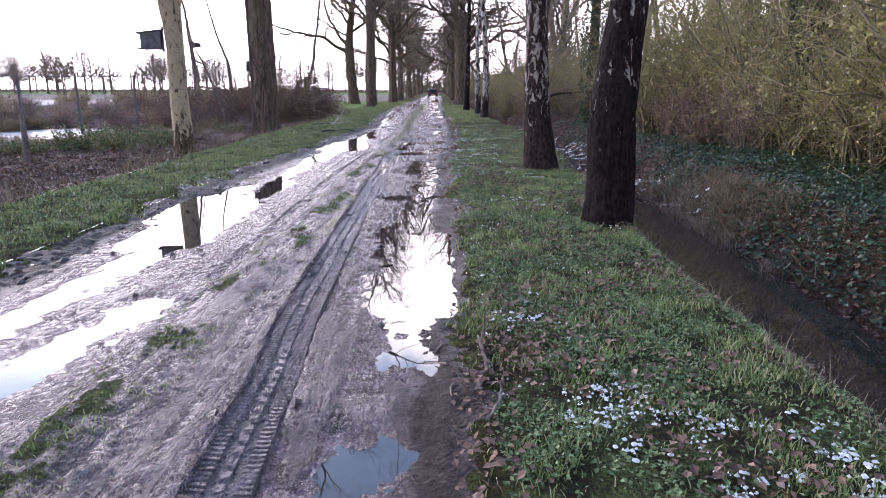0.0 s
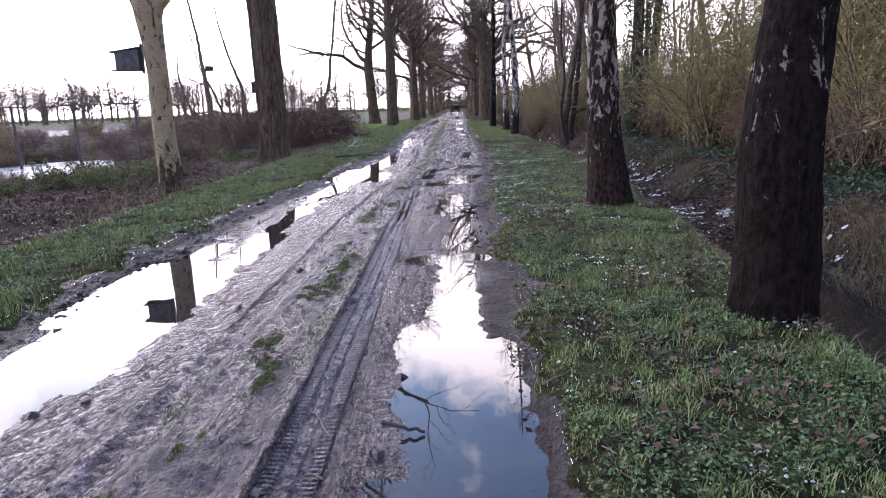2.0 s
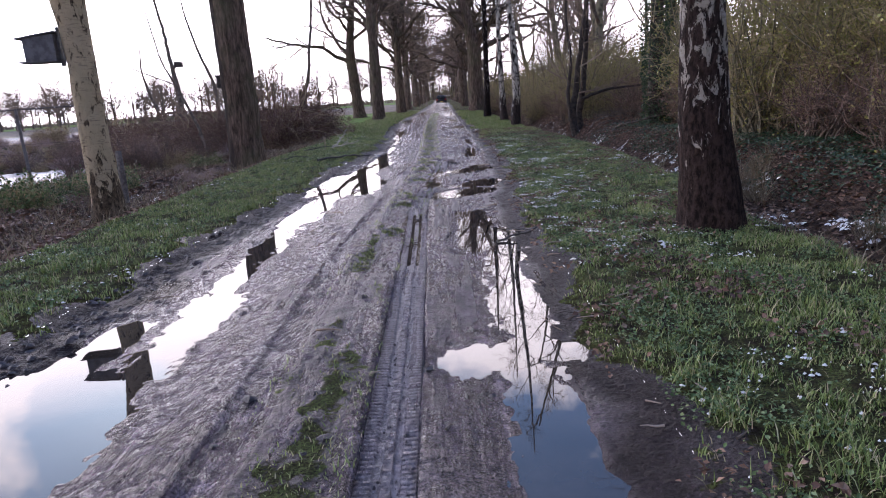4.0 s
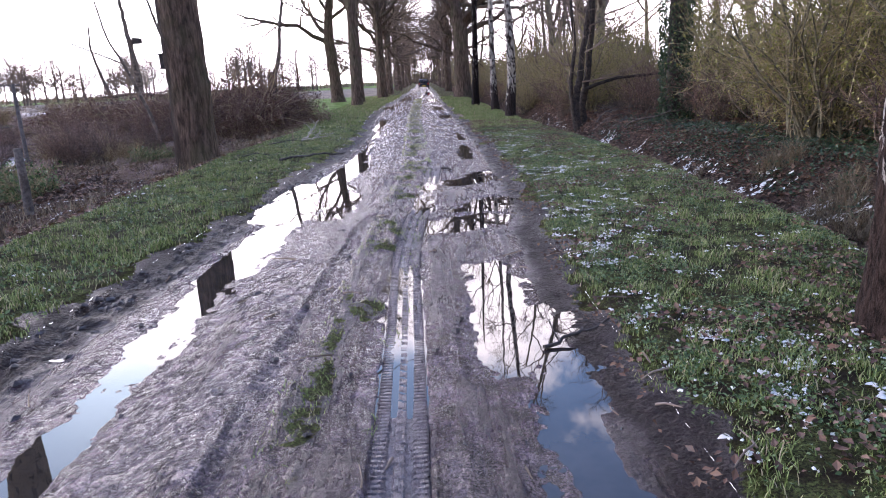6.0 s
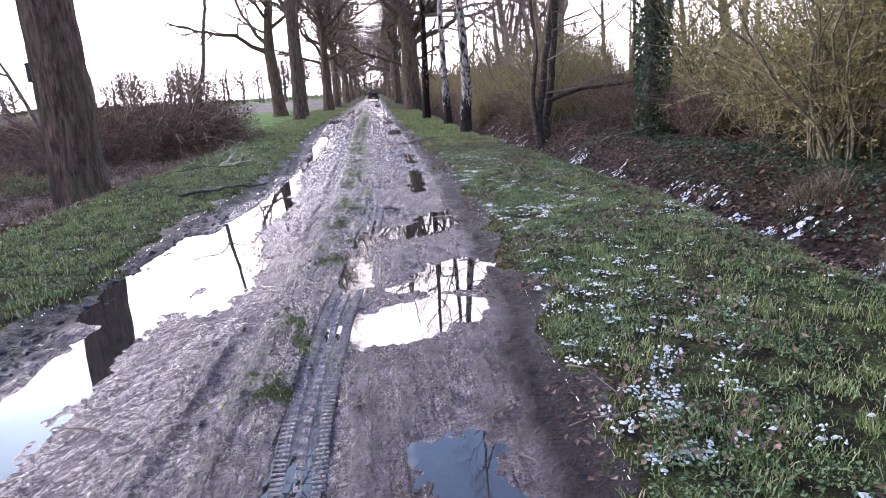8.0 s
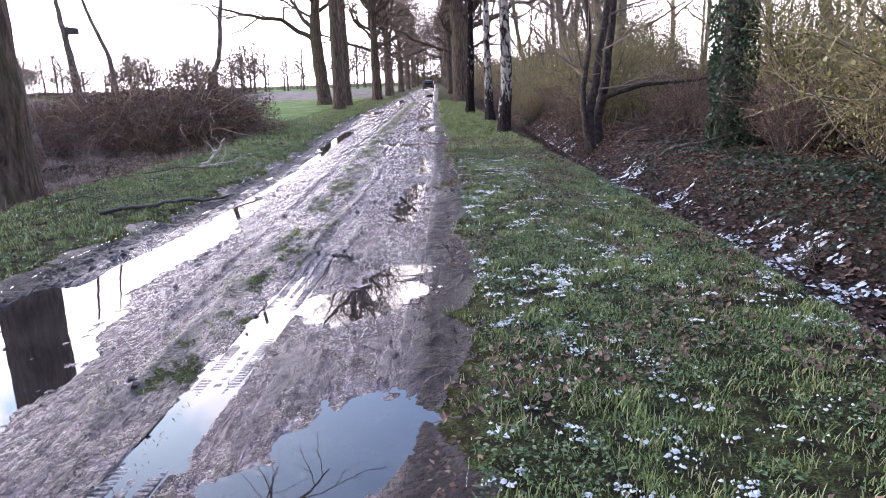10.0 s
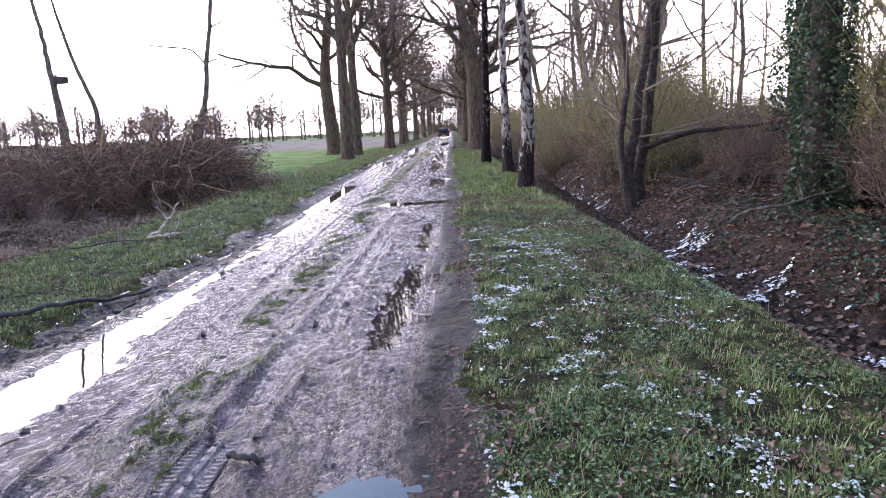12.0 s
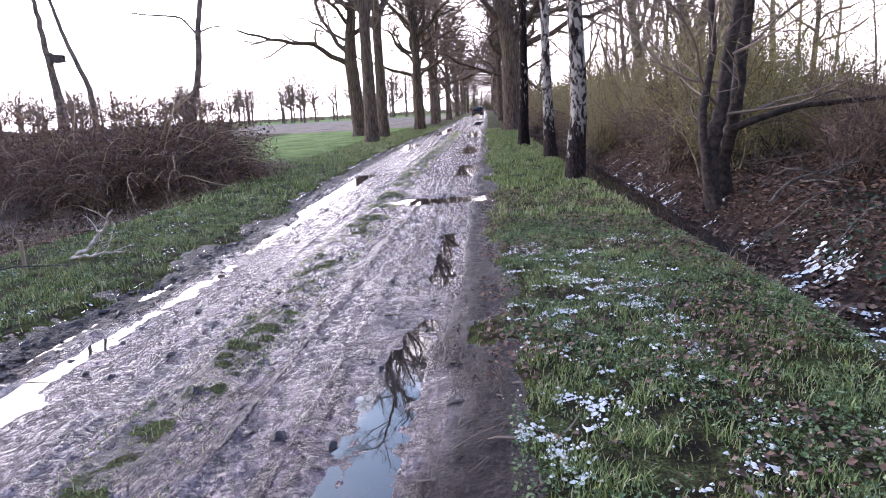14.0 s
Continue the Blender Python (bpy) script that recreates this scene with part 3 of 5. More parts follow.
        for key, arr in (("grass", grass), ("litter", litter), ("wet", wet), ("field", field), ("plough", plough), ("churn", churn)):
            me.attributes.new(key, "FLOAT", "POINT").data.foreach_set("value", pick(arr).astype(np.float32).ravel())
        me.materials.append(GROUND)
        tagged(new(name, me), label, cat, kind="structure")


def ribbon(name, left, right, z, y0, y1, label):
    ys = np.linspace(y0, y1, 60)
    g = Geo()
    v = np.stack([np.stack([left(ys), ys, np.full(60, z)], -1), np.stack([right(ys), ys, np.full(60, z)], -1)], 1)
    i = np.arange(59)[:, None] * 2
    g.add(v, i + np.array([0, 1, 3, 2]))
    tagged(part(name, g, WATER), label, "water", kind="structure")


def tyre_track(line, half, y0, y1, deep, label, gap, pale):
    """A strip of mud printed by a tyre: rows of lugs on either side of a ribbed middle, worn away in places."""
    y = np.arange(y0, y1, 0.0085)
    u = np.array([-1.25, -1, -0.97, -0.75, -0.5, -0.42, -0.22, -0.15, 0.15, 0.22, 0.42, 0.5, 0.75, 0.97, 1, 1.25])
    x = line(y)[:, None] + half * u[None]
    yy = np.broadcast_to(y[:, None], x.shape)
    middle = np.convolve(np.pad(height(line(y), y), 24, "edge"), np.full(49, 1 / 49), "valid")
    z = middle[:, None] + 0.007 + 0.25 * (height(x, yy) - middle[:, None])
    row = np.arange(len(y))[:, None] + np.where(u > 0, 2, 0)[None]
    lug = np.where(row % 4 == 0, -1.0, 0.0)
    rib = np.where((np.abs(u) > 0.17) & (np.abs(u) < 0.46), -1.0, np.where((row // 2) % 5 == 0, -0.8, 0.0))
    print_ = np.where(np.abs(u) > 0.45, lug, rib) * (np.abs(u) < 0.98)
    worn = step(gap, gap + 0.15, fbm(x * 2.5 + 9, yy * 1.1, 3)) * (0.7 + 0.6 * fbm(x * 30, yy * 20, 2))
    z = z + 1.2 * deep * print_ * worn
    z = np.where(np.abs(u) > 1.1, z - 0.05, z)
    rows, w = x.shape
    i = (np.arange(rows - 1)[:, None] * w + np.arange(w - 1)[None]).reshape(-1)
    me = mesh_of("tyre_track", np.stack([x, yy, z], -1), [np.stack([i, i + 1, i + w + 1, i + w], -1)], False)
    me.attributes.new("wet", "FLOAT", "POINT").data.foreach_set("value", np.full(x.size, 0.5, np.float32))
    # how strongly the sheen is painted: fainter near the start, none at the rims
    me.attributes.new("clay", "FLOAT", "POINT").data.foreach_set("value", (pale * (0.25 + 0.75 * step(4, 8, yy)) * step(1.05, 0.85, np.abs(u))[None]).astype(np.float32).ravel())
    me.materials.append(GROUND)
    tagged(new("tyre_track", me), label, "tyre track", kind="structure")


build_ground()
tyre_track(TYRE_RIGHT, 0.115, 1.4, 19.2, 0.010, "fresh tyre print pressed into wet mud", 0.12, 1.0)
ribbon("water_puddles", lambda y: LEFT(y) + 0.1, lambda y: RIGHT(y) - 0.08, WATER_Z, 0.5, 92, "still rain puddles mirroring pale sky")
ribbon("water_ditch", lambda y: DITCH(y) - 0.75, lambda y: DITCH(y) + 0.75, -0.53, -4, 60, "dark still water along the ditch")
pond = Geo()
a = np.arange(32) * math.pi / 16
pond.add(np.stack([-15.4 + 3.4 * np.cos(a), 25.5 + 5.8 * np.sin(a), np.full(32, -0.40)], -1))
pond.t.append(np.array([[0, k, k + 1] for k in range(1, 31)]))
tagged(part("water_pond", pond, POOL), "pale mottled pool among the scrub", "water", kind="structure")

# ---------------------------------------------------------------- trees
def unit(v):
    v = np.asarray(v, float)
    return v / (np.linalg.norm(v) + 1e-9)


def ground_at(x, y):
    return float(height(np.array([x]), np.array([y]))[0])


def shoot(rng, start, way, length, pieces, wiggle, lift=0.0):
    """A wandering line of points."""
    p, d = np.array(start, float), unit(way)
    pts = [p.copy()]
    for _ in range(pieces):
        d = unit(d + rng.normal(0, wiggle, 3) + (0, 0, lift))
        p = p + d * length / pieces
        pts.append(p.copy())
    return np.array(pts)


def fork(rng, geos, start, way, length, radius, level, plan, least=0.0035):
    """A branch with all that grows from it. plan: a row for each level: (children, length share, spread, pieces, sides, wiggle, lift, which Geo)."""
    kids, share, wide, pieces, sides, wiggle, lift, which = plan[level]
    pts = shoot(rng, start, way, length, pieces, wiggle, lift)
    radii = radius * np.linspace(1, 0.3 if level + 1 < len(plan) else 0.2, len(pts))
    geos[which].tube(pts, radii, sides)
    if level + 1 == len(plan):
        return
    for k in range(kids):
        t = (0.22 + 0.78 * (k + rng.rand()) / kids) * (len(pts) - 1)
        i = min(int(t), len(pts) - 2)
        at = pts[i] + (pts[i + 1] - pts[i]) * (t - i)
        d = unit(pts[i + 1] - pts[i])
        side = unit(np.cross(d, rng.normal(size=3)))
        turn = wide * (0.7 + 0.6 * rng.rand())
        here = radius * (1 - 0.7 * t / (len(pts) - 1))
        fork(rng, geos, at, d * math.cos(turn) + side * math.sin(turn), length * share * (0.6 + 0.7 * rng.rand()) * (1.15 - 0.5 * t / len(pts)),
             max(here * 0.55, least), level + 1, plan, least)


def bole(line, radii, sides, rows, rough, grooves, flare, rng, lobes=5):
    """A trunk with furrowed bark and a flared foot. line: rows of x, y, z; radii beside them."""
    line, g = np.array(line, float), Geo()
    z = np.linspace(0, 1, rows) ** 1.15 * (line[-1, 2] - line[0, 2]) + line[0, 2]
    cx, cy, r = (np.interp(z, line[:, 2], c) for c in (line[:, 0], line[:, 1], np.array(radii, float)))
    ang = np.arange(sides) * 2 * math.pi / sides
    seed = rng.rand() * 90
    foot = np.exp(-np.maximum(z - line[0, 2], 0) / 0.3)[:, None]
    lobe = 0.5 + 0.5 * np.cos(lobes * ang + seed)[None] * (0.6 + 0.8 * vnoise(ang * 1.5 + seed, ang * 0 + 3)[None])
    wrap = np.minimum(ang, 2 * math.pi - ang)[None] * np.ones((rows, 1))
    bark = fbm(wrap * grooves + seed, z[:, None] * grooves * 0.55 + 4 * np.sin(ang)[None], 3) - 0.5
    swell = vnoise(z[:, None] * 1.7 + seed, np.cos(ang)[None] * 0.9 + 5) - 0.5
    rr = r[:, None] * (1 + rough * bark + 0.10 * swell + flare * foot * lobe)
    v = np.stack([cx[:, None] + rr * np.cos(ang), cy[:, None] + rr * np.sin(ang), np.broadcast_to(z[:, None], rr.shape)], -1)
    i = np.arange(rows - 1)[:, None] * sides
    j = np.arange(sides)[None]
    k = (j + 1) % sides
    return g.add(v, np.stack([i + j, i + k, i + sides + k, i + sides + j], -1).reshape(-1, 4))


def standard_tree(name, seed, tall, radius, first, limbs, bark, twig, label, limb_len, group="", lean=(0, 0), spread_angle=0.95, plan=None, trunk_sides=16, least=0.008):
    """A bare tree built at the origin: a bole, limbs from the height first upward, and a crown of twigs."""
    rng = np.random.RandomState(seed)
    root = thing(name, (0, 0, 0), label, "tree", group)
    hs = np.linspace(0, 1, 7)
    line = np.stack([lean[0] * hs ** 1.3 * tall + rng.normal(0, 0.012 * tall, 7) * hs, lean[1] * hs * tall + rng.normal(0, 0.012 * tall, 7) * hs, -0.15 + hs * (tall + 0.15)], -1)
    radii = radius * (1 - 0.78 * hs ** 1.2)
    trunk, crown = bole(line, radii, trunk_sides, 34, 0.10, 7, 0.5, rng), Geo()
    geos = [trunk, crown]
    plan = plan or [(9, 0.5, 0.75, 8, 7, 0.2, 0.05, 0), (8, 0.5, 0.8, 5, 4, 0.22, 0.02, 1), (8, 0.5, 0.8, 4, 3, 0.24, 0.0, 1), (0, 0, 0, 3, 3, 0.25, 0.0, 1)]
    for k in range(limbs):
        h = first + (tall - first) * ((k + 0.4 * rng.rand()) / limbs) ** 1.4
        f = h / tall
        at = [np.interp(h, line[:, 2], line[:, c]) for c in (0, 1)] + [h]
        turn = k * 2.4 + rng.rand()
        steep = spread_angle * (1 - 0.55 * f)
        way = (math.cos(turn) * math.sin(steep), math.sin(turn) * math.sin(steep), math.cos(steep))
        fork(rng, geos, at, way, limb_len * (1.1 - 0.6 * f) * (0.8 + 0.4 * rng.rand()), radius * (0.56 - 0.32 * f), 0, plan, least)
    part("trunk", trunk, bark, root)
    part("crown", crown, twig, root)
    return root


def placed(ob, x, y, turn, size=1.0, z=None, sink=0.0):
    z = ground_at(x, y) if z is None else z
    return copy_thing(ob, pose(x, y, z - sink, 0, 0, turn) @ Matrix.Scale(size, 4))


def put(ob, x, y, turn=0.0, size=1.0):
    ob.matrix_world = pose(x, y, ground_at(x, y), 0, 0, turn) @ Matrix.Scale(size, 4)
    return ob


def hero_tree(name, base, line, radii, bark, label, seed, limbs, sides=64, rows=150, rough=0.09, grooves=9, flare=0.5, twig=None):
    """A tree passed close by. line is relative to the base; limbs: rows of (height, turn, steep, length, radius)."""
    rng = np.random.RandomState(seed)
    root = thing(name, base, label, "tree")
    trunk, crown = bole(line, radii, sides, rows, rough, grooves, flare, rng), Geo()
    line = np.array(line, float)
    plan = [(6, 0.5, 0.7, 11, 7, 0.21, 0.04, 0), (6, 0.5, 0.75, 5, 4, 0.2, 0.0, 1), (5, 0.5, 0.8, 4, 3, 0.22, 0.0, 1), (0, 0, 0, 3, 3, 0.25, -0.02, 1)]
    for h, turn, steep, length, r in limbs:
        at = [np.interp(h, line[:, 2], line[:, c]) for c in (0, 1)] + [h]
        t, s = radians(turn), radians(steep)
        fork(rng, [trunk, crown], at, (math.cos(t) * math.sin(s), math.sin(t) * math.sin(s), math.cos(s)), length, r, 0, plan)
    part("trunk", trunk, bark, root)
    if crown.n:
        part("crown", crown, twig or TWIG, root)
    return root


def high_limbs(rng, low, top, n, length, r):
    return [(low + (top - low) * k / n, k * 137 + rng.rand() * 40, 62 - 35 * k / n, length * (1 - 0.5 * k / n), r * (1 - 0.6 * k / n)) for k in range(n)]


hr = np.random.RandomState(11)
hero_tree("birch_tree", (1.80, 6.78, 0.02), [(0, 0, -0.2), (0.0, 0, 0.4), (-0.02, 0, 1.1), (0.03, 0, 1.7), (0.09, 0, 2.25), (0.3, 0.1, 5), (0.2, 0.3, 9), (0.3, 0.2, 13)],
          (0.25, 0.24, 0.225, 0.20, 0.175, 0.14, 0.09, 0.03), BIRCH_DARK, "old birch with black bark and few white flakes", 21,
          high_limbs(hr, 4.6, 12.5, 11, 3.6, 0.06), rough=0.16, grooves=11, flare=0.25)
hero_tree("birch_tree", (1.76, 11.3, 0.02), [(0.05, 0, -0.2), (0, 0, 0.45), (-0.06, 0, 1.0), (-0.09, 0, 1.9), (-0.12, 0, 2.8), (-0.25, 0.1, 6), (-0.1, 0.2, 10), (0.1, 0.3, 14)],
          (0.28, 0.245, 0.21, 0.18, 0.16, 0.12, 0.08, 0.03), BIRCH_MIX, "flaking birch, dark at its foot, patchy white above", 22,
          high_limbs(hr, 5.0, 13.5, 11, 3.6, 0.055), rough=0.13, grooves=10, flare=0.4)
hero_tree("birch_tree", (-5.76, 15.4, -0.02), [(0.02, 0, -0.3), (0.02, 0, 0.3), (0.0, 0, 1.0), (0.02, 0, 2.25), (0.0, 0, 2.7), (-0.05, 0, 3.4), (-0.55, 0.1, 4.6), (-0.7, 0.2, 7), (-0.5, 0.1, 10)],
          (0.24, 0.22, 0.205, 0.19, 0.2, 0.26, 0.16, 0.11, 0.03), BIRCH_PALE, "pale knotted birch carrying a grey nest box", 23,
          [(3.0, 10, 30, 4.6, 0.17)] + high_limbs(hr, 4.8, 9.6, 8, 2.6, 0.05), rough=0.10, grooves=7, flare=0.5)
hero_tree("oak_tree", (-5.76, 22.9, -0.12), [(0, 0, -0.4), (0.0, 0, 0.5), (0.02, 0, 1.7), (0.0, 0, 3.3), (-0.02, 0, 5), (-0.1, 0.1, 9), (0, 0, 15)],
          (0.48, 0.45, 0.43, 0.42, 0.40, 0.28, 0.06), OAK_STREAKED, "thick straight oak, brown bark streaked dark with rain", 24,
          high_limbs(hr, 6.0, 14, 12, 5.5, 0.15), rough=0.10, grooves=12, flare=0.35)

# the avenue
oak_plan = [(9, 0.5, 0.7, 12, 7, 0.24, 0.04, 0), (8, 0.5, 0.8, 5, 4, 0.22, 0.02, 1), (7, 0.55, 0.8, 4, 3, 0.24, 0.0, 1), (0, 0, 0, 3, 3, 0.25, 0.0, 1)]
oaks = [standard_tree("oak_tree", 31, 11, 0.40, 4.2, 13, OAK, TWIG, "tall bare oak in the roadside avenue", 9.0, "avenue trees", spread_angle=1.15, plan=oak_plan, least=0.0065),
        standard_tree("oak_tree", 32, 14, 0.34, 5.6, 13, OAK, TWIG, "tall bare oak in the roadside avenue", 7.0, "avenue trees", spread_angle=0.95, plan=oak_plan, least=0.0065),
        standard_tree("oak_tree", 33, 10, 0.36, 4.6, 12, OAK, TWIG, "tall bare oak in the roadside avenue", 9.0, "avenue trees", lean=(0.03, 0), spread_angle=1.0, plan=oak_plan, least=0.0065)]
put(oaks[0], -5.0, 77, 160, 0.95)
put(oaks[1], -4.95, 51.3, 20)
put(oaks[2], 2.7, 66, 200, 1.1)
for n, (x, y, which, size) in enumerate([(-5.36, 57.7, 1, 1.0), (-4.3, 69, 2, 1.05), (-4.5, 86, 1, 1.1), (-4.9, 96, 2, 1.0), (-4.1, 106, 0, 1.05), (-5.2, 124, 1, 1.0), (-4.4, 138, 2, 1.1),
                                         (-4.8, 152, 0, 1.0), (-4.5, 170, 1, 1.0), (-4.7, 190, 2, 1.0), (-4.4, 215, 0, 1.0),
                                         (2.8, 72, 0, 0.9), (2.1, 84, 1, 0.95), (3.0, 102, 2, 0.9), (2.7, 115, 0, 1.0), (3.2, 130, 1, 1.0), (2.8, 146, 2, 1.0), (3.0, 164, 0, 1.0), (3.1, 185, 1, 1.0), (3.0, 210, 2, 1.0)]):
    placed(oaks[which], x, y, n * 77 + 30, size)

hero_tree("oak_tree", (-7.5, 62, 0.0), [(0.1, 0, -0.3), (0, 0, 0.6), (-0.15, 0, 2.6), (-0.3, 0, 4.6), (-0.2, 0, 6.5), (0.2, 0, 9), (0.5, 0.2, 14)],
          (0.62, 0.5, 0.43, 0.42, 0.33, 0.24, 0.05), OAK, "old bare oak with long crooked limbs over the field", 35,
          [(4.5, 178, 62, 7.5, 0.2), (5.0, 195, 40, 7.0, 0.17), (5.6, 150, 74, 6.0, 0.13), (6.2, 20, 50, 6.0, 0.15), (6.8, 230, 60, 6.0, 0.14), (7.5, 300, 55, 6.0, 0.13),
           (8.2, 170, 45, 5.5, 0.12), (9.0, 60, 50, 5.5, 0.12), (10.0, 200, 45, 4.5, 0.1), (11.0, 330, 40, 4.5, 0.09), (12.0, 120, 35, 4.0, 0.08)], 28, 90)
hero_tree("oak_tree", (2.25, 58, 0.0), [(0, 0, -0.3), (0, 0, 0.6), (-0.05, 0, 2.5), (0.0, 0, 4.5), (-0.35, 0, 6.5), (-0.9, 0, 9), (-1.0, 0.2, 14)],
          (0.75, 0.62, 0.56, 0.54, 0.4, 0.28, 0.06), OAK, "massive bare oak forking beside the road", 36,
          [(4.6, 15, 32, 7.5, 0.3), (4.4, 0, 78, 10.0, 0.2), (5.2, 350, 72, 9.0, 0.17), (5.8, 185, 62, 6.0, 0.16), (6.4, 20, 66, 8.0, 0.15), (7.2, 200, 55, 5.5, 0.14),
           (8.0, 330, 60, 6.5, 0.13), (9.0, 160, 48, 5.0, 0.11), (10.0, 45, 45, 5.0, 0.1), (11.0, 230, 40, 4.5, 0.09), (12.0, 100, 35, 4.0, 0.08)], 28, 90)
# roadside birches along the ditch
hero_tree("birch_tree", (2.3, 31.4, -0.05), [(-0.05, 0, -0.3), (-0.02, 0, 0.5), (0.04, 0, 1.3), (0.03, 0, 2.4), (-0.02, 0, 3.4), (-0.25, 0, 6), (0.1, 0, 10), (0.2, 0, 14)],
          (0.21, 0.175, 0.15, 0.14, 0.125, 0.09, 0.06, 0.02), BIRCH_SPOT, "slim white birch with black patches at the ditch edge", 41, high_limbs(hr, 5.0, 13, 9, 2.6, 0.03), 28, 90)
hero_tree("birch_tree", (2.35, 37.2, -0.05), [(0.05, 0, -0.3), (0.0, 0, 0.5), (-0.05, 0, 2.0), (-0.08, 0, 4.3), (0.1, 0, 8), (0.1, 0, 13)],
          (0.2, 0.16, 0.12, 0.105, 0.07, 0.02), BIRCH_SPOT, "slim patchy birch at the ditch edge", 42, high_limbs(hr, 5.0, 12, 9, 2.6, 0.03), 24, 80)
hero_tree("birch_tree", (1.97, 42.8, 0.0), [(0.0, 0, -0.3), (0.0, 0, 0.8), (0.05, 0, 2.3), (0.1, 0, 6), (0.0, 0, 13)],
          (0.24, 0.18, 0.155, 0.12, 0.03), BIRCH_DARK, "dark birch trunk beside the mud road", 43, high_limbs(hr, 5.0, 12, 9, 3.2, 0.05), 24, 80)


# ---------------------------------------------------------------- shrubs and young wood
def shrub(name, seed, stems, tall, wide, bark, twig, label, leaf=None, leaves=0, leaf_size=0.04, group="", arch=0.0):
    """Many stems from one foot with side twigs, and leaves where it has them."""
    rng = np.random.RandomState(seed)
    root = thing(name, (0, 0, 0), label, "shrub", group)
    wood, fine, green = Geo(), Geo(), []
    for k in range(stems):
        t = rng.rand() * 6.283
        out = wide * (0.2 + 0.8 * rng.rand())
        foot = (0.35 * wide * rng.normal() * 0.6, 0.35 * wide * rng.normal() * 0.6, -0.1)
        length = tall * (0.6 + 0.5 * rng.rand())
        way = (math.cos(t) * out / tall * 1.2, math.sin(t) * out / tall * 1.2, 1)
        pts = shoot(rng, foot, way, length, 9, 0.17, -arch)
        wood.tube(pts, np.linspace(0.017 * tall ** 0.3, 0.005, len(pts)) * (0.7 + 0.6 * rng.rand()), 4)
        for _ in range(12):
            i = rng.randint(2, len(pts) - 1)
            side = shoot(rng, pts[i], unit(pts[i] - pts[i - 1]) * 0.7 + rng.normal(0, 0.8, 3), length * (0.12 + 0.25 * rng.rand()), 4, 0.2, -arch * 0.5)
            fine.tube(side, np.linspace(0.006, 0.0025, len(side)), 3)
            green.append(side[1:])
            for _ in range(3):
                j = rng.randint(1, len(side))
                sub = shoot(rng, side[j], rng.normal(0, 1, 3) + (0, 0, 0.4), length * 0.09, 2, 0.2)
                fine.tube(sub, np.linspace(0.004, 0.002, len(sub)), 3)
                green.append(sub[1:])
    part("stem", wood, bark, root)
    part("crown", fine, twig, root)
    if leaf:
        at = np.concatenate(green)
        at = at[rng.randint(0, len(at), leaves)] + rng.normal(0, 0.04, (leaves, 3))
        part("foliage", Geo().leaves(at, leaf_size, rng), leaf, root)
    return root


POLE_PLAN = [(5, 0.5, 0.7, 8, 5, 0.2, 0.05, 1), (4, 0.55, 0.75, 5, 3, 0.24, 0.02, 1), (3, 0.5, 0.8, 3, 3, 0.25, 0.0, 1), (0, 0, 0, 2, 3, 0.25, 0.0, 1)]
poles = [standard_tree("young_tree", 51 + k, tall, r, first, 14, bark, TWIG, label, 2.9, "young wood", lean=lean, spread_angle=1.05, plan=POLE_PLAN, trunk_sides=10, least=0.006)
         for k, (tall, r, first, bark, lean, label) in enumerate([
             (11, 0.10, 2.2, STEM, (0.08, 0.0), "slender grey-brown young tree in the wood"),
             (13, 0.15, 2.6, STEM_GREEN, (0.2, 0.02), "leaning mossy young tree in the wood"),
             (11, 0.075, 2.4, BIRCH_PALE, (-0.02, 0.0), "thin pale young birch in the wood"),
             (9, 0.05, 1.5, STEM, (0.34, -0.03), "thin slanting young tree in the wood")])]
thickets = [shrub("thicket_shrub", 61, 46, 4.2, 1.3, STEM_GREEN, TWIG_TAN, "dense olive thicket with young yellow-green leaves", BUD, 8000, 0.046, "thicket"),
            shrub("thicket_shrub", 62, 44, 3.2, 1.2, STEM, TWIG_TAN, "dense tan thicket with a few green leaves", BUD, 3000, 0.045, "thicket"),
            shrub("thicket_shrub", 63, 50, 2.2, 1.1, STEM, BRAMBLE, "bare brown thicket at the wood's edge", None, 0, 0, "thicket"),
            shrub("thicket_shrub", 64, 42, 5.0, 1.5, STEM_GREEN, TWIG_TAN, "tall olive thicket with many young leaves", BUD, 10000, 0.05, "thicket")]
scrubs = [shrub("scrub_bush", 71, 70, 1.25, 1.1, TWIG_RED, TWIG_RED, "purple-brown leafless scrub bush", None, 0, 0, "roadside scrub"),
          shrub("scrub_bush", 72, 60, 0.8, 0.9, TWIG_TAN, TWIG_RED, "low tangled leafless scrub bush", None, 0, 0, "roadside scrub", 0.06),
          shrub("bramble_bush", 73, 110, 3.0, 1.5, TWIG_TAN, BRAMBLE, "arching brown bramble heap with dead leaves", DEAD, 5200, 0.065, "brambles", 0.2),
          shrub("scrub_bush", 74, 46, 1.3, 1.0, TWIG_TAN, TWIG_TAN, "tan leafless scrub bush with dead leaves", DEAD, 900, 0.06, "roadside scrub"),
          shrub("low_shrub", 75, 50, 0.7, 0.9, STEM_GREEN, TWIG_TAN, "low shrub with dull green leaves", WEED, 2600, 0.05, "roadside scrub")]

wr = np.random.RandomState(81)
first_use = set()


def plant(kinds, k, x, y, turn, size, sink=0.03):
    """The first of a kind is moved to its place, the others are copies."""
    ob = kinds[k]
    if ob.name not in first_use:
        first_use.add(ob.name)
        return put(ob, x, y, turn, size)
    return placed(ob, x, y, turn, size, sink=sink)


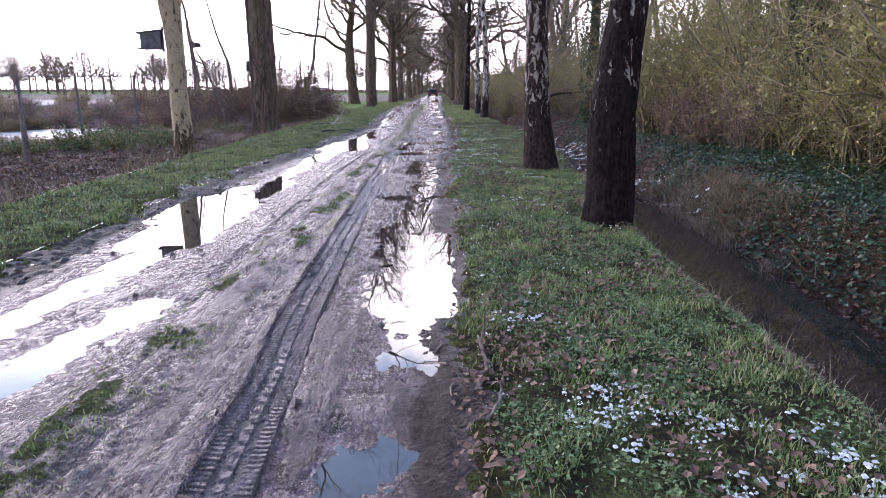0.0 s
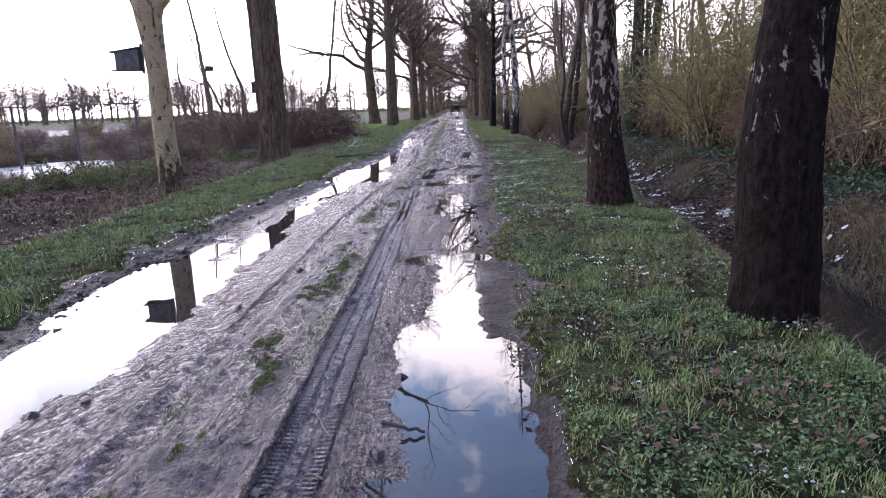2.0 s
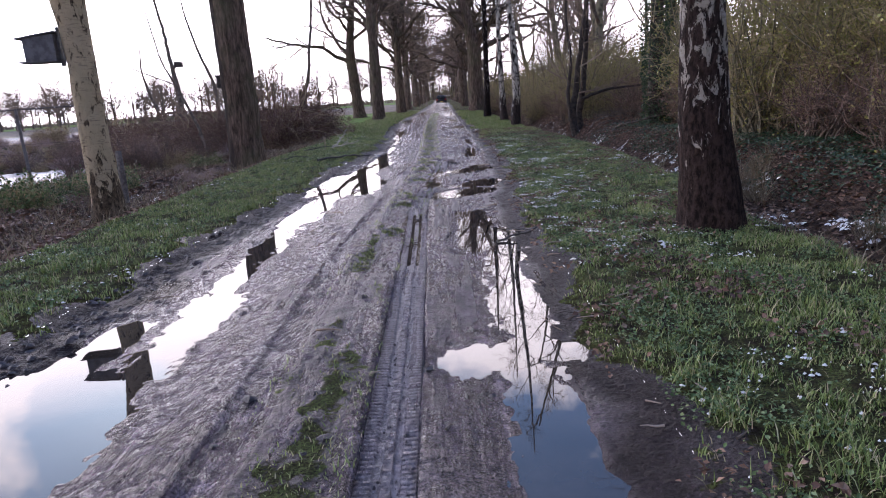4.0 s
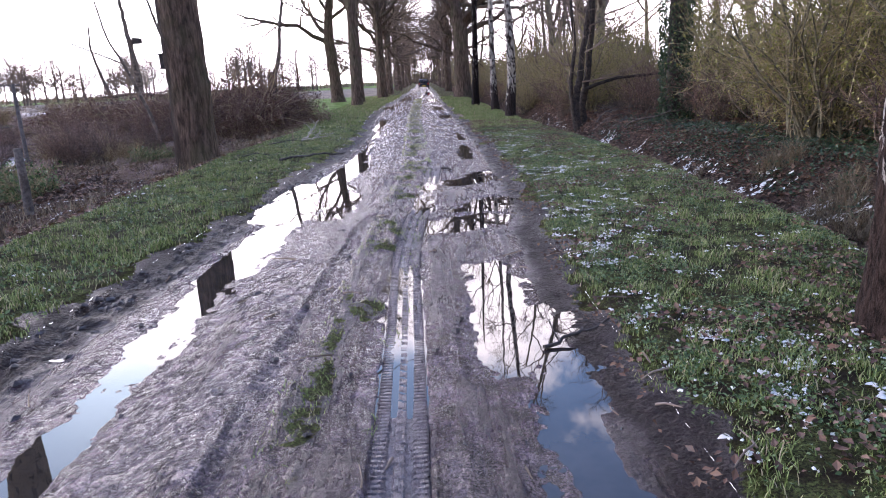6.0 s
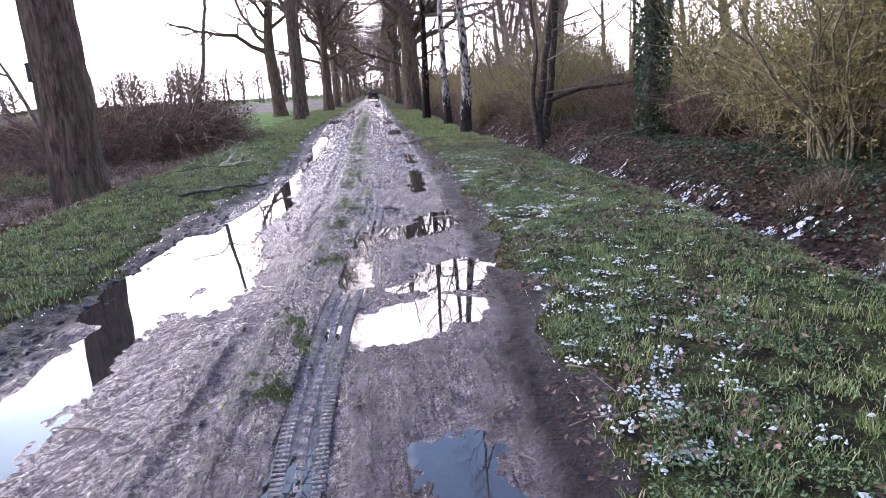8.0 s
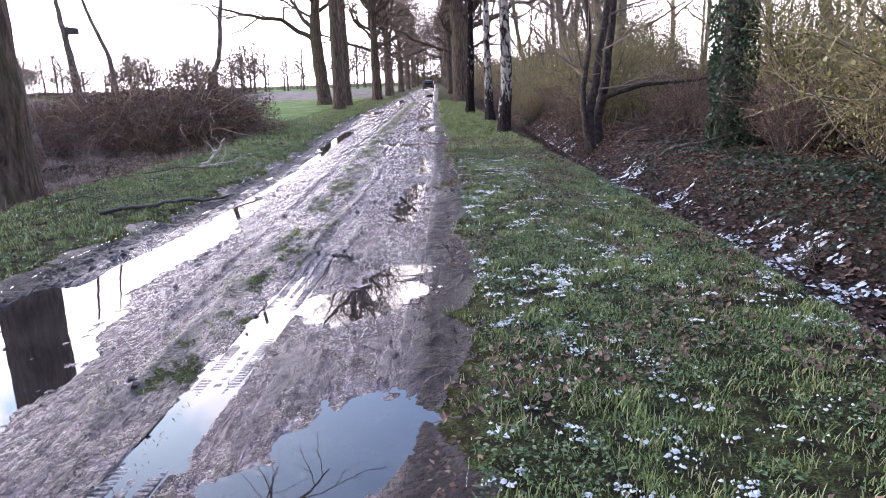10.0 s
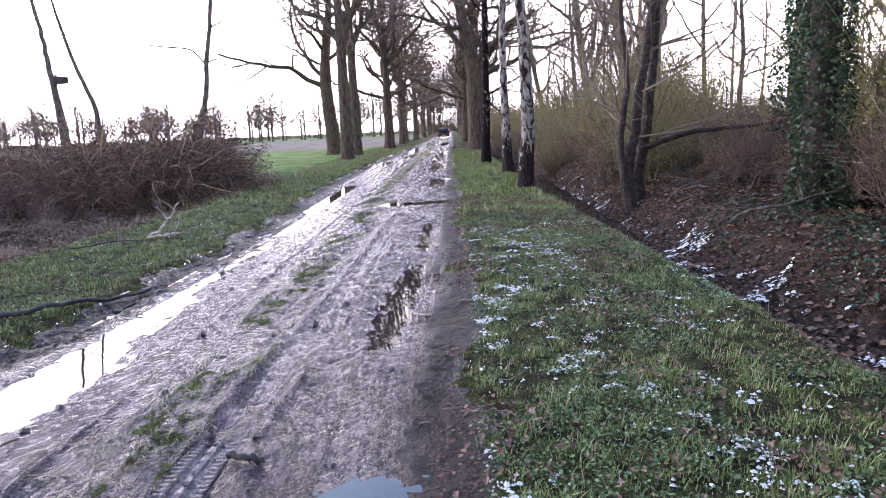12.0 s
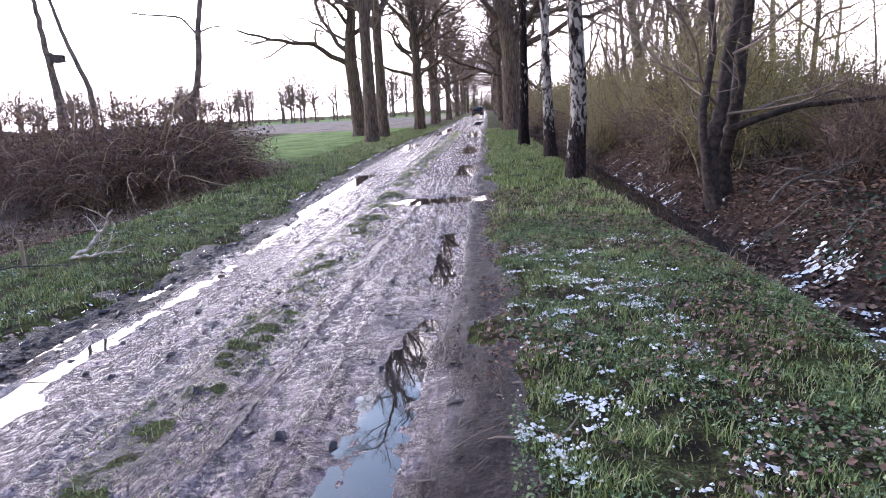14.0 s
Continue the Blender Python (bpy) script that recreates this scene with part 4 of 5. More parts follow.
# the wood's edge: thickets from the bank inward, thinner farther up the road
for row, (off, gap, kinds) in enumerate([(2.9, 2.3, (1, 2, 0)), (4.0, 1.6, (0, 1, 0, 3)), (5.4, 1.9, (3, 0, 1)), (7.5, 2.6, (3, 3, 0)), (10.5, 3.2, (3, 0)), (14.5, 4.0, (3, 3)), (20, 5.0, (3, 3)), (1.9, 1.7, (2, 1, 2))]):
    y = 6.0 + row * 0.6
    while y < 75:
        x = float(DITCH(y)) + off - (0.7 if y > 30 else 0.0) + wr.normal(0, 0.35)
        far = y > 27
        k = kinds[wr.randint(len(kinds))]
        if far and k in (0, 3) and wr.rand() < 0.6:
            k = 2 if wr.rand() < 0.5 else 1
        if not (row == 0 and y < 13) and not (row == 7 and y < 32):
            plant(thickets, k, x, y, wr.rand() * 360, (0.75 + 0.45 * wr.rand()) * (0.9 if far else 1.0))
        y += gap * (0.7 + 0.6 * wr.rand()) * (1.15 if far else 1.0)
for y in range(78, 200, 5):
    for off in (2.2, 5.0):
        plant(thickets, int(wr.randint(1, 4)), 3.9 + off + wr.normal(0, 0.6), y + wr.rand() * 4, wr.rand() * 360, 1.0 + 0.4 * wr.rand())
for n in range(86):
    y = 8 + 82 * (n + wr.rand()) / 86
    x = float(DITCH(y)) + (4.6 if y < 34 else 1.8) + 13 * wr.rand() ** 1.2
    if y > 48 and n % 2:
        continue
    plant(poles, int(wr.randint(4)), x, y, wr.rand() * 360, 0.8 + 0.5 * wr.rand())

# scrub on the open side
for x, y in ((-8.9, 18.6), (-10.1, 19.4), (-8.2, 20.4), (-9.4, 21.3), (-7.9, 25.6), (-10.8, 17.6)):
    plant(scrubs, 4, x, y, wr.rand() * 360, 0.7 + 0.5 * wr.rand())
for n in range(34):
    plant(scrubs, int(wr.choice([0, 1, 3])), -14.6 + 4.6 * (wr.rand() * 2 - 1), 18.6 + 4.6 * wr.rand(), wr.rand() * 360, 0.35 + 0.35 * wr.rand())
in_pool = lambda x, y, r: math.hypot(1.7 * (x + 15.4), y - 25.5) < r
for n in range(230):
    y = 9 + 29 * wr.rand()
    x = -6.3 - 24 * wr.rand()
    open_ground = y < 25 and x > -15.5
    if math.hypot(x + 5.76, y - 15.4) < 1.1 or in_pool(x, y, 5.0) or math.hypot(x + 5.66, y - 23.3) < 1.3:
        continue
    if x > -8.2 and y < 21 or open_ground and wr.rand() < 0.6:
        continue
    if open_ground or x > -9.0:
        plant(scrubs, 1, x, y, wr.rand() * 360, 0.35 + 0.4 * wr.rand())
    else:
        plant(scrubs, int(wr.choice([0, 0, 1, 3, 3])), x, y, wr.rand() * 360, 0.8 + 0.7 * wr.rand() ** 2)
for n in range(110):
    x, y = -12 - 30 * wr.rand(), 29 + 24 * wr.rand()
    if not in_pool(x, y, 5.6) and (x < -19 or y < 40):
        plant(scrubs, int(wr.choice([0, 0, 1, 3])), x, y, wr.rand() * 360, 1.3 + 0.8 * wr.rand())
for n in range(34):
    x, y = -8.5 - 17 * wr.rand(), 24 + 13 * wr.rand()
    if not in_pool(x, y, 5.6):
        plant(thickets, 2, x, y, wr.rand() * 360, 0.45 + 0.4 * wr.rand())
for x, y, s in ((-6.8, 33.9, 0.95), (-7.6, 34.6, 1.05), (-8.7, 34.2, 1.0), (-9.8, 34.9, 1.0), (-10.8, 34.3, 0.9), (-7.2, 35.6, 1.0), (-8.4, 36.0, 1.0), (-12.0, 35.0, 0.9), (-6.4, 34.9, 0.8), (-13.0, 34.6, 0.9), (-9.1, 33.0, 0.8), (-7.8, 32.8, 0.75), (-8.6, 33.6, 0.9), (-9.9, 33.4, 0.85), (-11.2, 33.2, 0.8), (-7.1, 34.5, 1.0), (-14.2, 34.2, 0.9)):
    plant(scrubs, 2, x, y, wr.rand() * 360, s)

# distant tree rows beyond the fields
far_oak = standard_tree("field_tree", 91, 8.5, 0.26, 2.2, 15, STEM, TWIG, "bare tree in the distant row beyond the fields", 4.6, "distant trees", spread_angle=1.1,
                        plan=[(6, 0.55, 0.6, 6, 4, 0.18, 0.06, 0), (6, 0.55, 0.7, 4, 3, 0.2, 0.04, 1), (5, 0.55, 0.7, 3, 3, 0.22, 0.02, 1), (0, 0, 0, 2, 3, 0.2, 0.0, 1)], trunk_sides=8, least=0.011)
put(far_oak, -62, 190)
for n in range(84):
    x = -14 - 200 * n / 84 + wr.normal(0, 1.2)
    placed(far_oak, x, 205 + wr.normal(0, 9) - 0.12 * (-x), wr.rand() * 360, 0.75 + 0.75 * wr.rand())
for n in range(14):
    placed(oaks[n % 3], -16 + 2.6 * n + wr.normal(0, 0.8), 265 + 40 * wr.rand(), wr.rand() * 360, 0.9 + 0.3 * wr.rand())
for n in range(26):
    placed(thickets[n % 4], -13 + 1.15 * n, 300 + 20 * wr.rand(), wr.rand() * 360, 1.5 + 0.9 * wr.rand())
for n in range(26):
    placed(far_oak, -40 - 90 * wr.rand(), 150 + 40 * wr.rand(), wr.rand() * 360, 0.55 + 0.4 * wr.rand())
wood = Geo()
br = np.random.RandomState(5)
for n in range(2600):
    x = -280 + 270 * br.rand()
    base = np.array((x, 262 + 14 * br.rand(), 0))
    wood.tube(shoot(br, base, (br.normal(0, 0.12), 0, 1), 1.2 + 2.6 * br.rand(), 3, 0.2), (0.12, 0.1, 0.08, 0.03), 3)
tagged(part("far_wood", wood, TWIG), "hazy distant belt of bare woodland", "woodland", kind="stuff")

# ---------------------------------------------------------------- single trees and stumps
def bent_tree(name, base, stems, bark, label, seed, twig=None, category="tree"):
    """A small tree of one or more given stems with side twigs. stems: (points, first radius, last radius, twigs, twig length)."""
    rng = np.random.RandomState(seed)
    root = thing(name, base, label, category)
    crown = Geo()
    for pts, r0, r1, n, far in stems:
        pts = np.array(pts, float)
        t = np.linspace(0, len(pts) - 1, 6 * len(pts))
        line = np.stack([np.interp(t, np.arange(len(pts)), pts[:, c]) for c in range(3)], -1)
        for _ in range(2):
            line[1:-1] = (line[:-2] + 2 * line[1:-1] + line[2:]) / 4
        line[1:-1] += rng.normal(0, r0 * 0.06, (len(line) - 2, 3))
        g = Geo().tube(line, np.linspace(r0, r1, len(line)) * (1 + 0.03 * rng.rand(len(line))), 12)
        part("stem", g, bark, root)
        plan = [(5, 0.5, 0.7, 6, 4, 0.16, 0.03, 0), (4, 0.5, 0.8, 4, 3, 0.2, 0.0, 0), (0, 0, 0, 3, 3, 0.25, 0.0, 0)]
        for k in range(n):
            i = int((0.35 + 0.6 * (k + rng.rand()) / max(n, 1)) * (len(line) - 2))
            d = unit(line[i + 1] - line[i])
            side = unit(np.cross(d, rng.normal(size=3)))
            fork(rng, [crown], line[i], d * 0.6 + side, far * (0.6 + 0.6 * rng.rand()), max(r1 * 0.5, 0.008), 0, plan)
    if crown.n:
        part("crown", crown, twig or TWIG, root)
    return root


# the dark twin-stemmed tree at the ditch, with its long low branch
bent_tree("alder_tree", (4.25, 29.6, -0.4), [
    ([(0, 0, -0.1), (-0.14, 0, 0.7), (-0.08, 0, 1.2), (0.03, 0, 1.7), (0.12, 0, 2.5), (0.3, 0, 3.6), (0.7, 0.2, 6), (0.9, 0.2, 9)], 0.14, 0.05, 10, 2.6),
    ([(0.1, -0.1, -0.1), (-0.2, -0.1, 0.6), (-0.3, -0.1, 1.5), (-0.15, -0.1, 2.6), (-0.3, 0, 4.2), (-0.2, 0, 7)], 0.09, 0.03, 7, 2.0),
    ([(0.25, 0.3, -0.1), (0.15, 0.3, 0.8), (0.3, 0.2, 1.6), (0.45, 0.2, 3.2), (0.5, 0.1, 5), (0.3, 0, 9)], 0.15, 0.04, 7, 2.4),
    ([(0.2, 0.1, 1.3), (0.6, 0, 1.46), (1.2, 0, 1.62), (2.2, 0, 1.66), (3.3, -0.2, 1.78), (4.0, -0.3, 1.7)], 0.06, 0.022, 8, 1.1)],
    ALDER, "dark twin-stemmed tree with a long low branch", 101)
bent_tree("leaning_tree", (6.3, 40, 0.0), [([(0, 0, -0.2), (0.3, 0, 2), (1.3, 0, 5), (2.6, 0, 8), (3.6, 0, 11)], 0.22, 0.05, 8, 2.6)], STEM_GREEN, "slanting mossy trunk deep in the wood", 102)
bent_tree("leaning_tree", (6.9, 48, 0.0), [([(0, 0, -0.2), (0.1, 0, 2), (0.8, 0, 5), (2.0, 0, 9)], 0.2, 0.05, 6, 2.6), ([(0.2, 0, -0.1), (-0.4, 0, 3), (-0.7, 0, 8)], 0.14, 0.04, 6, 2.2)], STEM, "forked grey trunk deep in the wood", 103)
# the sapling on the open side and the stump beside it
bent_tree("sapling", (-6.5, 35.0, 0.0), [([(0, 0, -0.2), (-0.04, 0, 1.0), (0.0, 0, 1.95), (0.2, 0, 2.35), (0.33, 0, 3.0), (0.38, 0, 3.6), (0.56, 0, 4.5), (0.8, 0.2, 6.5)], 0.10, 0.05, 4, 0.8),
    ([(0.37, 0, 3.5), (0.0, 0, 3.95), (-0.9, 0, 4.05), (-1.7, 0, 4.2)], 0.03, 0.009, 3, 0.5)], STEM, "thin crooked sapling bent to one side", 104)
sr = np.random.RandomState(6)
stump = thing("tree_stump", (-6.75, 35.2, -0.05), "tall broken stump wrapped in dead ivy", "stump")
part("trunk", bole([(0, 0, -0.2), (0.03, 0, 1.0), (0.08, 0, 1.7), (0.12, 0, 2.05)], (0.15, 0.12, 0.13, 0.17), 28, 60, 0.3, 8, 0.4, sr), STEM, stump)
tangle = Geo()
for k in range(160):
    t = sr.rand() * 6.28
    tangle.tube(shoot(sr, (0.2 * math.cos(t), 0.2 * math.sin(t), 1.9 * sr.rand() ** 0.6 + 0.1), (math.cos(t) * 0.8, math.sin(t) * 0.8, 0.6), 0.5, 5, 0.35, -0.1), np.linspace(0.012, 0.004, 6), 4)
part("tangle", tangle, TWIG, stump)
# thin trees far back in the scrub, one with a nest box
bent_tree("scrub_tree", (-15.25, 43, -0.1), [([(0.1, 0, -0.2), (0.2, 0, 1.5), (0.15, 0, 3), (0.0, 0, 4.3), (-0.15, 0, 6), (-0.6, 0, 9)], 0.22, 0.04, 6, 1.6)], STEM, "lopped bare tree standing in the scrub", 105)
bent_tree("scrub_tree", (-12.0, 40, 0.0), [([(0.1, 0, -0.2), (0.0, 0, 1.5), (-0.05, 0, 2.8), (-0.6, 0, 4.3), (-1.0, 0, 6), (-1.2, 0, 7.5)], 0.13, 0.02, 5, 1.2)], STEM, "thin leaning bare tree in the scrub", 106)
bent_tree("scrub_tree", (-13.4, 36, -0.1), [([(0.2, 0, -0.2), (0.1, 0, 1.2), (-0.2, 0, 2.2), (-0.5, 0, 3.4), (-0.4, 0, 4.4)], 0.11, 0.02, 4, 1.0), ([(0.0, 0, 1.5), (1.0, 0, 1.6), (2.2, 0, 1.45), (3.0, 0, 1.2)], 0.06, 0.03, 2, 0.6)], STEM, "crooked bare tree in the scrub", 107)
bent_tree("scrub_tree", (-9.6, 30, -0.2), [([(0.3, 0, -0.1), (0.1, 0, 1.0), (-0.5, 0, 2.6), (-0.9, 0, 3.4), (-1.2, 0, 5.2)], 0.07, 0.015, 5, 1.3), ([(-0.5, 0, 2.6), (-1.6, 0, 3.1), (-2.5, 0, 3.5)], 0.03, 0.01, 3, 0.6)], STEM, "thin leaning grey tree in the scrub", 108)


def ivy_tree(x, y, tall, r, seed, lean):
    rng = np.random.RandomState(seed)
    root = thing("ivy_tree", (x, y, ground_at(x, y)), "trunk thickly clad in dark green ivy", "tree", "ivy-clad trunks")
    line = [(0, 0, -0.2), (lean * 0.3, 0, tall * 0.3), (lean * 0.8, 0, tall * 0.6), (lean, 0, tall)]
    part("trunk", bole(line, (r * 1.1, r, r * 0.8, r * 0.4), 16, 40, 0.12, 7, 0.3, rng), ALDER, root)
    h = rng.rand(9000) ** 1.2 * tall * 0.62
    ln = np.array(line)
    t = rng.rand(9000) * 6.283
    thick = r + 0.05 + 0.42 * rng.rand(9000) ** 0.6 * fbm(h * 1.3 + seed, t * 0.8, 3) * (1.1 - 0.5 * h / tall)
    at = np.stack([np.interp(h, ln[:, 2], ln[:, 0]) + thick * np.cos(t), thick * np.sin(t), h], -1)
    part("ivy", Geo().leaves(at, 0.062, rng), IVY, root)
    crown = Geo()
    plan = [(5, 0.5, 0.7, 6, 4, 0.16, 0.03, 0), (5, 0.5, 0.8, 4, 3, 0.2, 0.0, 0), (0, 0, 0, 3, 3, 0.25, 0.0, 0)]
    for k in range(9):
        hh = tall * (0.45 + 0.055 * k)
        a = k * 2.4
        fork(rng, [crown], (np.interp(hh, ln[:, 2], ln[:, 0]), 0, hh), (math.cos(a), math.sin(a), 0.7), 2.6, 0.04, 0, plan)
    part("crown", crown, TWIG, root)


ivy_tree(7.0, 13.0, 8, 0.2, 111, 0.2)
ivy_tree(5.95, 26.0, 9, 0.2, 112, 0.1)
ivy_tree(9.0, 17.5, 9, 0.17, 113, 0.4)
ivy_tree(7.6, 30.0, 9, 0.18, 114, 0.3)
bent_tree("thicket_tree", (8.3, 12.4, 0.1), [([(0, 0, -0.3), (0.1, 0, 0.8), (0.3, 0.1, 1.8), (0.2, 0, 3.2), (0.4, 0, 5)], 0.1, 0.03, 9, 1.8), ([(0.1, 0, 0.6), (-0.3, 0, 1.4), (-0.4, 0, 2.6), (-0.2, 0, 4)], 0.06, 0.02, 7, 1.5)], STEM_GREEN, "crooked mossy small tree in the thicket", 115)


# ---------------------------------------------------------------- nest boxes
def nest_box(at, turn, w, d, h, label, material):
    """A box with a sloping lid that stands over its front, a floor board that sticks out and a black disc as its hole.
    """
    root = thing("nest_box", at, label, "nest box", turn=turn)
    body = bmesh.new()
    bmesh.ops.create_cube(body, size=1)
    for v in body.verts:
        v.co = Vector((v.co.x * d, v.co.y * w, (v.co.z + 0.5) * h * (1.0 if v.co.x > 0 else 0.88)))
    bmesh.ops.bevel(body, geom=list(body.edges), offset=0.006, segments=1, affect="EDGES")
    part("body", Geo().take(body), material, root, smooth=False)
    lid = Geo().box(-d * 0.72, -w * 0.56, 0, d * 0.56, w * 0.56, 0.022).turned(pose(0, 0, h * 0.95, 0, -8, 0))
    part("lid", lid, material, root, smooth=False)
    part("floor_board", Geo().box(-d * 0.72, -w * 0.52, -0.02, d * 0.5, w * 0.52, 0.0), material, root, smooth=False)
    # no opening is cut: a near-black disc paints the shade inside the hole
    part("entrance_hole", Geo().tube([(-d * 0.5 - 0.004, 0, h * 0.55), (-d * 0.5 + 0.02, 0, h * 0.55)], 0.06, 16, True), HOLE_SHADE, root)
    part("hanging_board", Geo().box(d * 0.5, -0.05, -0.08, d * 0.5 + 0.03, 0.05, h + 0.1), material, root, smooth=False)


nest_box((-6.22, 15.35, 2.24), 8, 0.34, 0.42, 0.36, "grey wooden nest box with an overhanging lid on a birch", GREYWOOD)
nest_box((-6.22, 23.1, 1.98), 0, 0.24, 0.2, 0.3, "small dark wooden nest box on the oak", WOODDARK)
nest_box((-14.8, 42.9, 3.9), 180, 0.3, 0.4, 0.26, "small wooden nest box on a lopped tree", WOODDARK)

# ---------------------------------------------------------------- fence and posts in the scrub
fence = thing("wire_fence", (0, 27, 0), "tall wire mesh fence on dark posts behind the scrub", "fence")
for k in range(9):
    x = -11.9 - 2.3 * k
    part("post", Geo().tube([(x, 0.1 * math.sin(k), -0.5), (x + 0.02, 0, 1.9)], (0.055, 0.05), 8, True), POSTWOOD, fence)
for n, z in enumerate((1.86, 1.3, 0.75, 0.25)):
    part("wire", Geo().tube([(-11.7 - 2.0 * k, 0.05 * math.sin(k), z + 0.01 * math.sin(3 * k)) for k in range(10)], 0.022 if n == 0 else 0.006, 5), WIRE, fence)
for x, y, top, r in ((-9.13, 15.0, 0.62, 0.07), (-11.2, 17.0, 0.7, 0.06), (-7.0, 18.5, 0.75, 0.07)):
    z = ground_at(x, y)
    p = thing("fence_post", (x, y, z), "short weathered wooden post among the scrub", "post", "scrub posts")
    part("post", Geo().tube([(0, 0, -0.3), (0.02, 0.01, 0.4), (0.03, 0, top - z)], (r, r * 0.95, r * 0.85), 9, True), POSTWOOD, p)
pole = thing("marker_stake", (-4.1, 25.2, ground_at(-4.1, 25.2)), "short pale wooden stake in the verge", "stake")
part("stake", Geo().tube([(0, 0, -0.1), (0.01, 0, 0.35)], (0.022, 0.018), 7, True), STRAW, pole)


# ---------------------------------------------------------------- the car far down the road
def car(at):
    root = thing("car", at, "small dark car far down the muddy road", "car")

    def shell(profile, half, inset):
        bm = bmesh.new()
        rows = []
        for s in (-1, 1):
            rows.append([bm.verts.new((s * (half - inset * (z - profile[0][1])), y, z)) for y, z in profile])
        bm.faces.new(rows[0])
        bm.faces.new(rows[1][::-1])
        for k in range(len(profile)):
            j = (k + 1) % len(profile)
            bm.faces.new((rows[0][j], rows[0][k], rows[1][k], rows[1][j]))
        bmesh.ops.bevel(bm, geom=list(bm.edges), offset=0.05, segments=2, affect="EDGES")
        return Geo().take(bm)

    part("body", shell([(-2.0, 0.3), (-2.08, 0.6), (-2.0, 0.95), (0.9, 0.97), (1.9, 0.78), (2.05, 0.45), (1.95, 0.28)], 0.86, 0.0), CARPAINT, root)
    part("cabin", shell([(-1.98, 0.93), (-1.75, 1.42), (-1.2, 1.5), (0.1, 1.48), (0.95, 0.95)], 0.8, 0.24), CARPAINT, root)
    part("rear_window", Geo().box(-0.56, -0.02, -0.17, 0.56, 0.02, 0.17).turned(pose(0, -1.93, 1.2, -25, 0, 0)), GLASS, root, "dark rear window")
    for s in (-1, 1):
        part("side_window", Geo().box(-0.012, -0.8, -0.15, 0.012, 0.8, 0.15).turned(pose(s * 0.765, -0.55, 1.2, 0, s * -13, 0)), GLASS, root)
        part("tail_lamp", Geo().box(-0.11, -0.03, -0.13, 0.11, 0.03, 0.13).turned(pose(s * 0.7, -2.05, 0.8, 0, 0, 0)), REDLAMP, root, "red tail lamp")
        part("mirror", Geo().box(-0.09, -0.05, -0.06, 0.09, 0.05, 0.06).turned(pose(s * 0.93, 0.55, 1.0)), CARPAINT, root)
        for y in (-1.25, 1.3):
            w = part("wheel", Geo().tube([(s * 0.68, y, 0.31), (s * 0.7, y, 0.31), (s * 0.85, y, 0.31), (s * 0.87, y, 0.31)], (0.27, 0.31, 0.31, 0.27), 20, True), TYRE, root, "black tyre")
            part("rim", Geo().tube([(s * 0.86, y, 0.31), (s * 0.885, y, 0.31)], (0.2, 0.17), 16, True), RIM, w)
    part("bumper", Geo().box(-0.8, -2.16, 0.36, 0.8, -2.0, 0.56, 0.03), CARPAINT, root)
    part("number_plate", Geo().box(-0.26, -2.175, 0.42, 0.26, -2.155, 0.53), PLATE, root, "yellow number plate")


car((-0.5, 118, 0.0))


# ---------------------------------------------------------------- sticks and branches lying about
def lying_branch(name, pts, r0, r1, twigs, far, bark, label, seed):
    """A fallen branch. pts in the world: x, y and height over the ground."""
    rng = np.random.RandomState(seed)
    pts = np.array(pts, float)
    base = (pts[0, 0], pts[0, 1], ground_at(pts[0, 0], pts[0, 1]))
    root = thing(name, base, label, "branch")
    t = np.linspace(0, len(pts) - 1, 4 * len(pts))
    line = np.stack([np.interp(t, np.arange(len(pts)), pts[:, c]) for c in range(3)], -1)
    line[:, 2] += height(line[:, 0], line[:, 1])
    line[1:-1] += rng.normal(0, r0 * 0.4, (len(line) - 2, 3))
    line -= base
    g = Geo().tube(line, np.linspace(r0, r1, len(line)), 7, True)
    plan = [(3, 0.5, 0.6, 5, 4, 0.16, 0.0, 0), (0, 0, 0, 3, 3, 0.2, 0.0, 0)]
    for k in range(twigs):
        i = int((0.25 + 0.7 * (k + rng.rand()) / twigs) * (len(line) - 2))
        d = unit(line[i + 1] - line[i] + rng.normal(0, 0.02, 3))
        fork(rng, [g], line[i], d + unit(np.cross(d, (0, 0, 1))) * (1 if k % 2 else -1) * 0.8 + (0, 0, 0.35), far, r1 * 0.8, 0, plan)
    part("wood", g, bark, root)


lying_branch("fallen_branch", [(-4.05, 25.9, 0.0), (-3.82, 25.9, 0.12), (-3.67, 25.95, 0.3), (-3.5, 25.9, 0.52)], 0.028, 0.012, 4, 0.35, PALEWOOD, "pale fallen birch branch sticking out of the grass", 121)
lying_branch("fallen_branch", [(-4.0, 25.8, 0.02), (-3.6, 25.7, 0.08), (-3.25, 25.6, 0.12)], 0.018, 0.008, 4, 0.4, PALEWOOD, "pale thin birch twig lying in the grass", 122)
lying_branch("fallen_branch", [(-3.6, 21.2, 0.05), (-3.1, 21.6, 0.05), (-2.7, 22.1, 0.05), (-2.5, 22.6, 0.04)], 0.026, 0.016, 1, 0.12, WOODDARK, "dark sodden branch along the road's edge", 123)
lying_branch("fallen_branch", [(-0.13, 11.6, 0.03), (0.1, 11.72, 0.04), (0.3, 11.8, 0.05)], 0.012, 0.006, 3, 0.2, WOODDARK, "thin dark twig on the wet mud", 124)
lying_branch("fallen_branch", [(0.22, 2.9, 0.02), (0.28, 3.2, 0.03), (0.26, 3.6, 0.02)], 0.014, 0.008, 2, 0.2, STEM, "grey twig at the edge of the grass", 125)
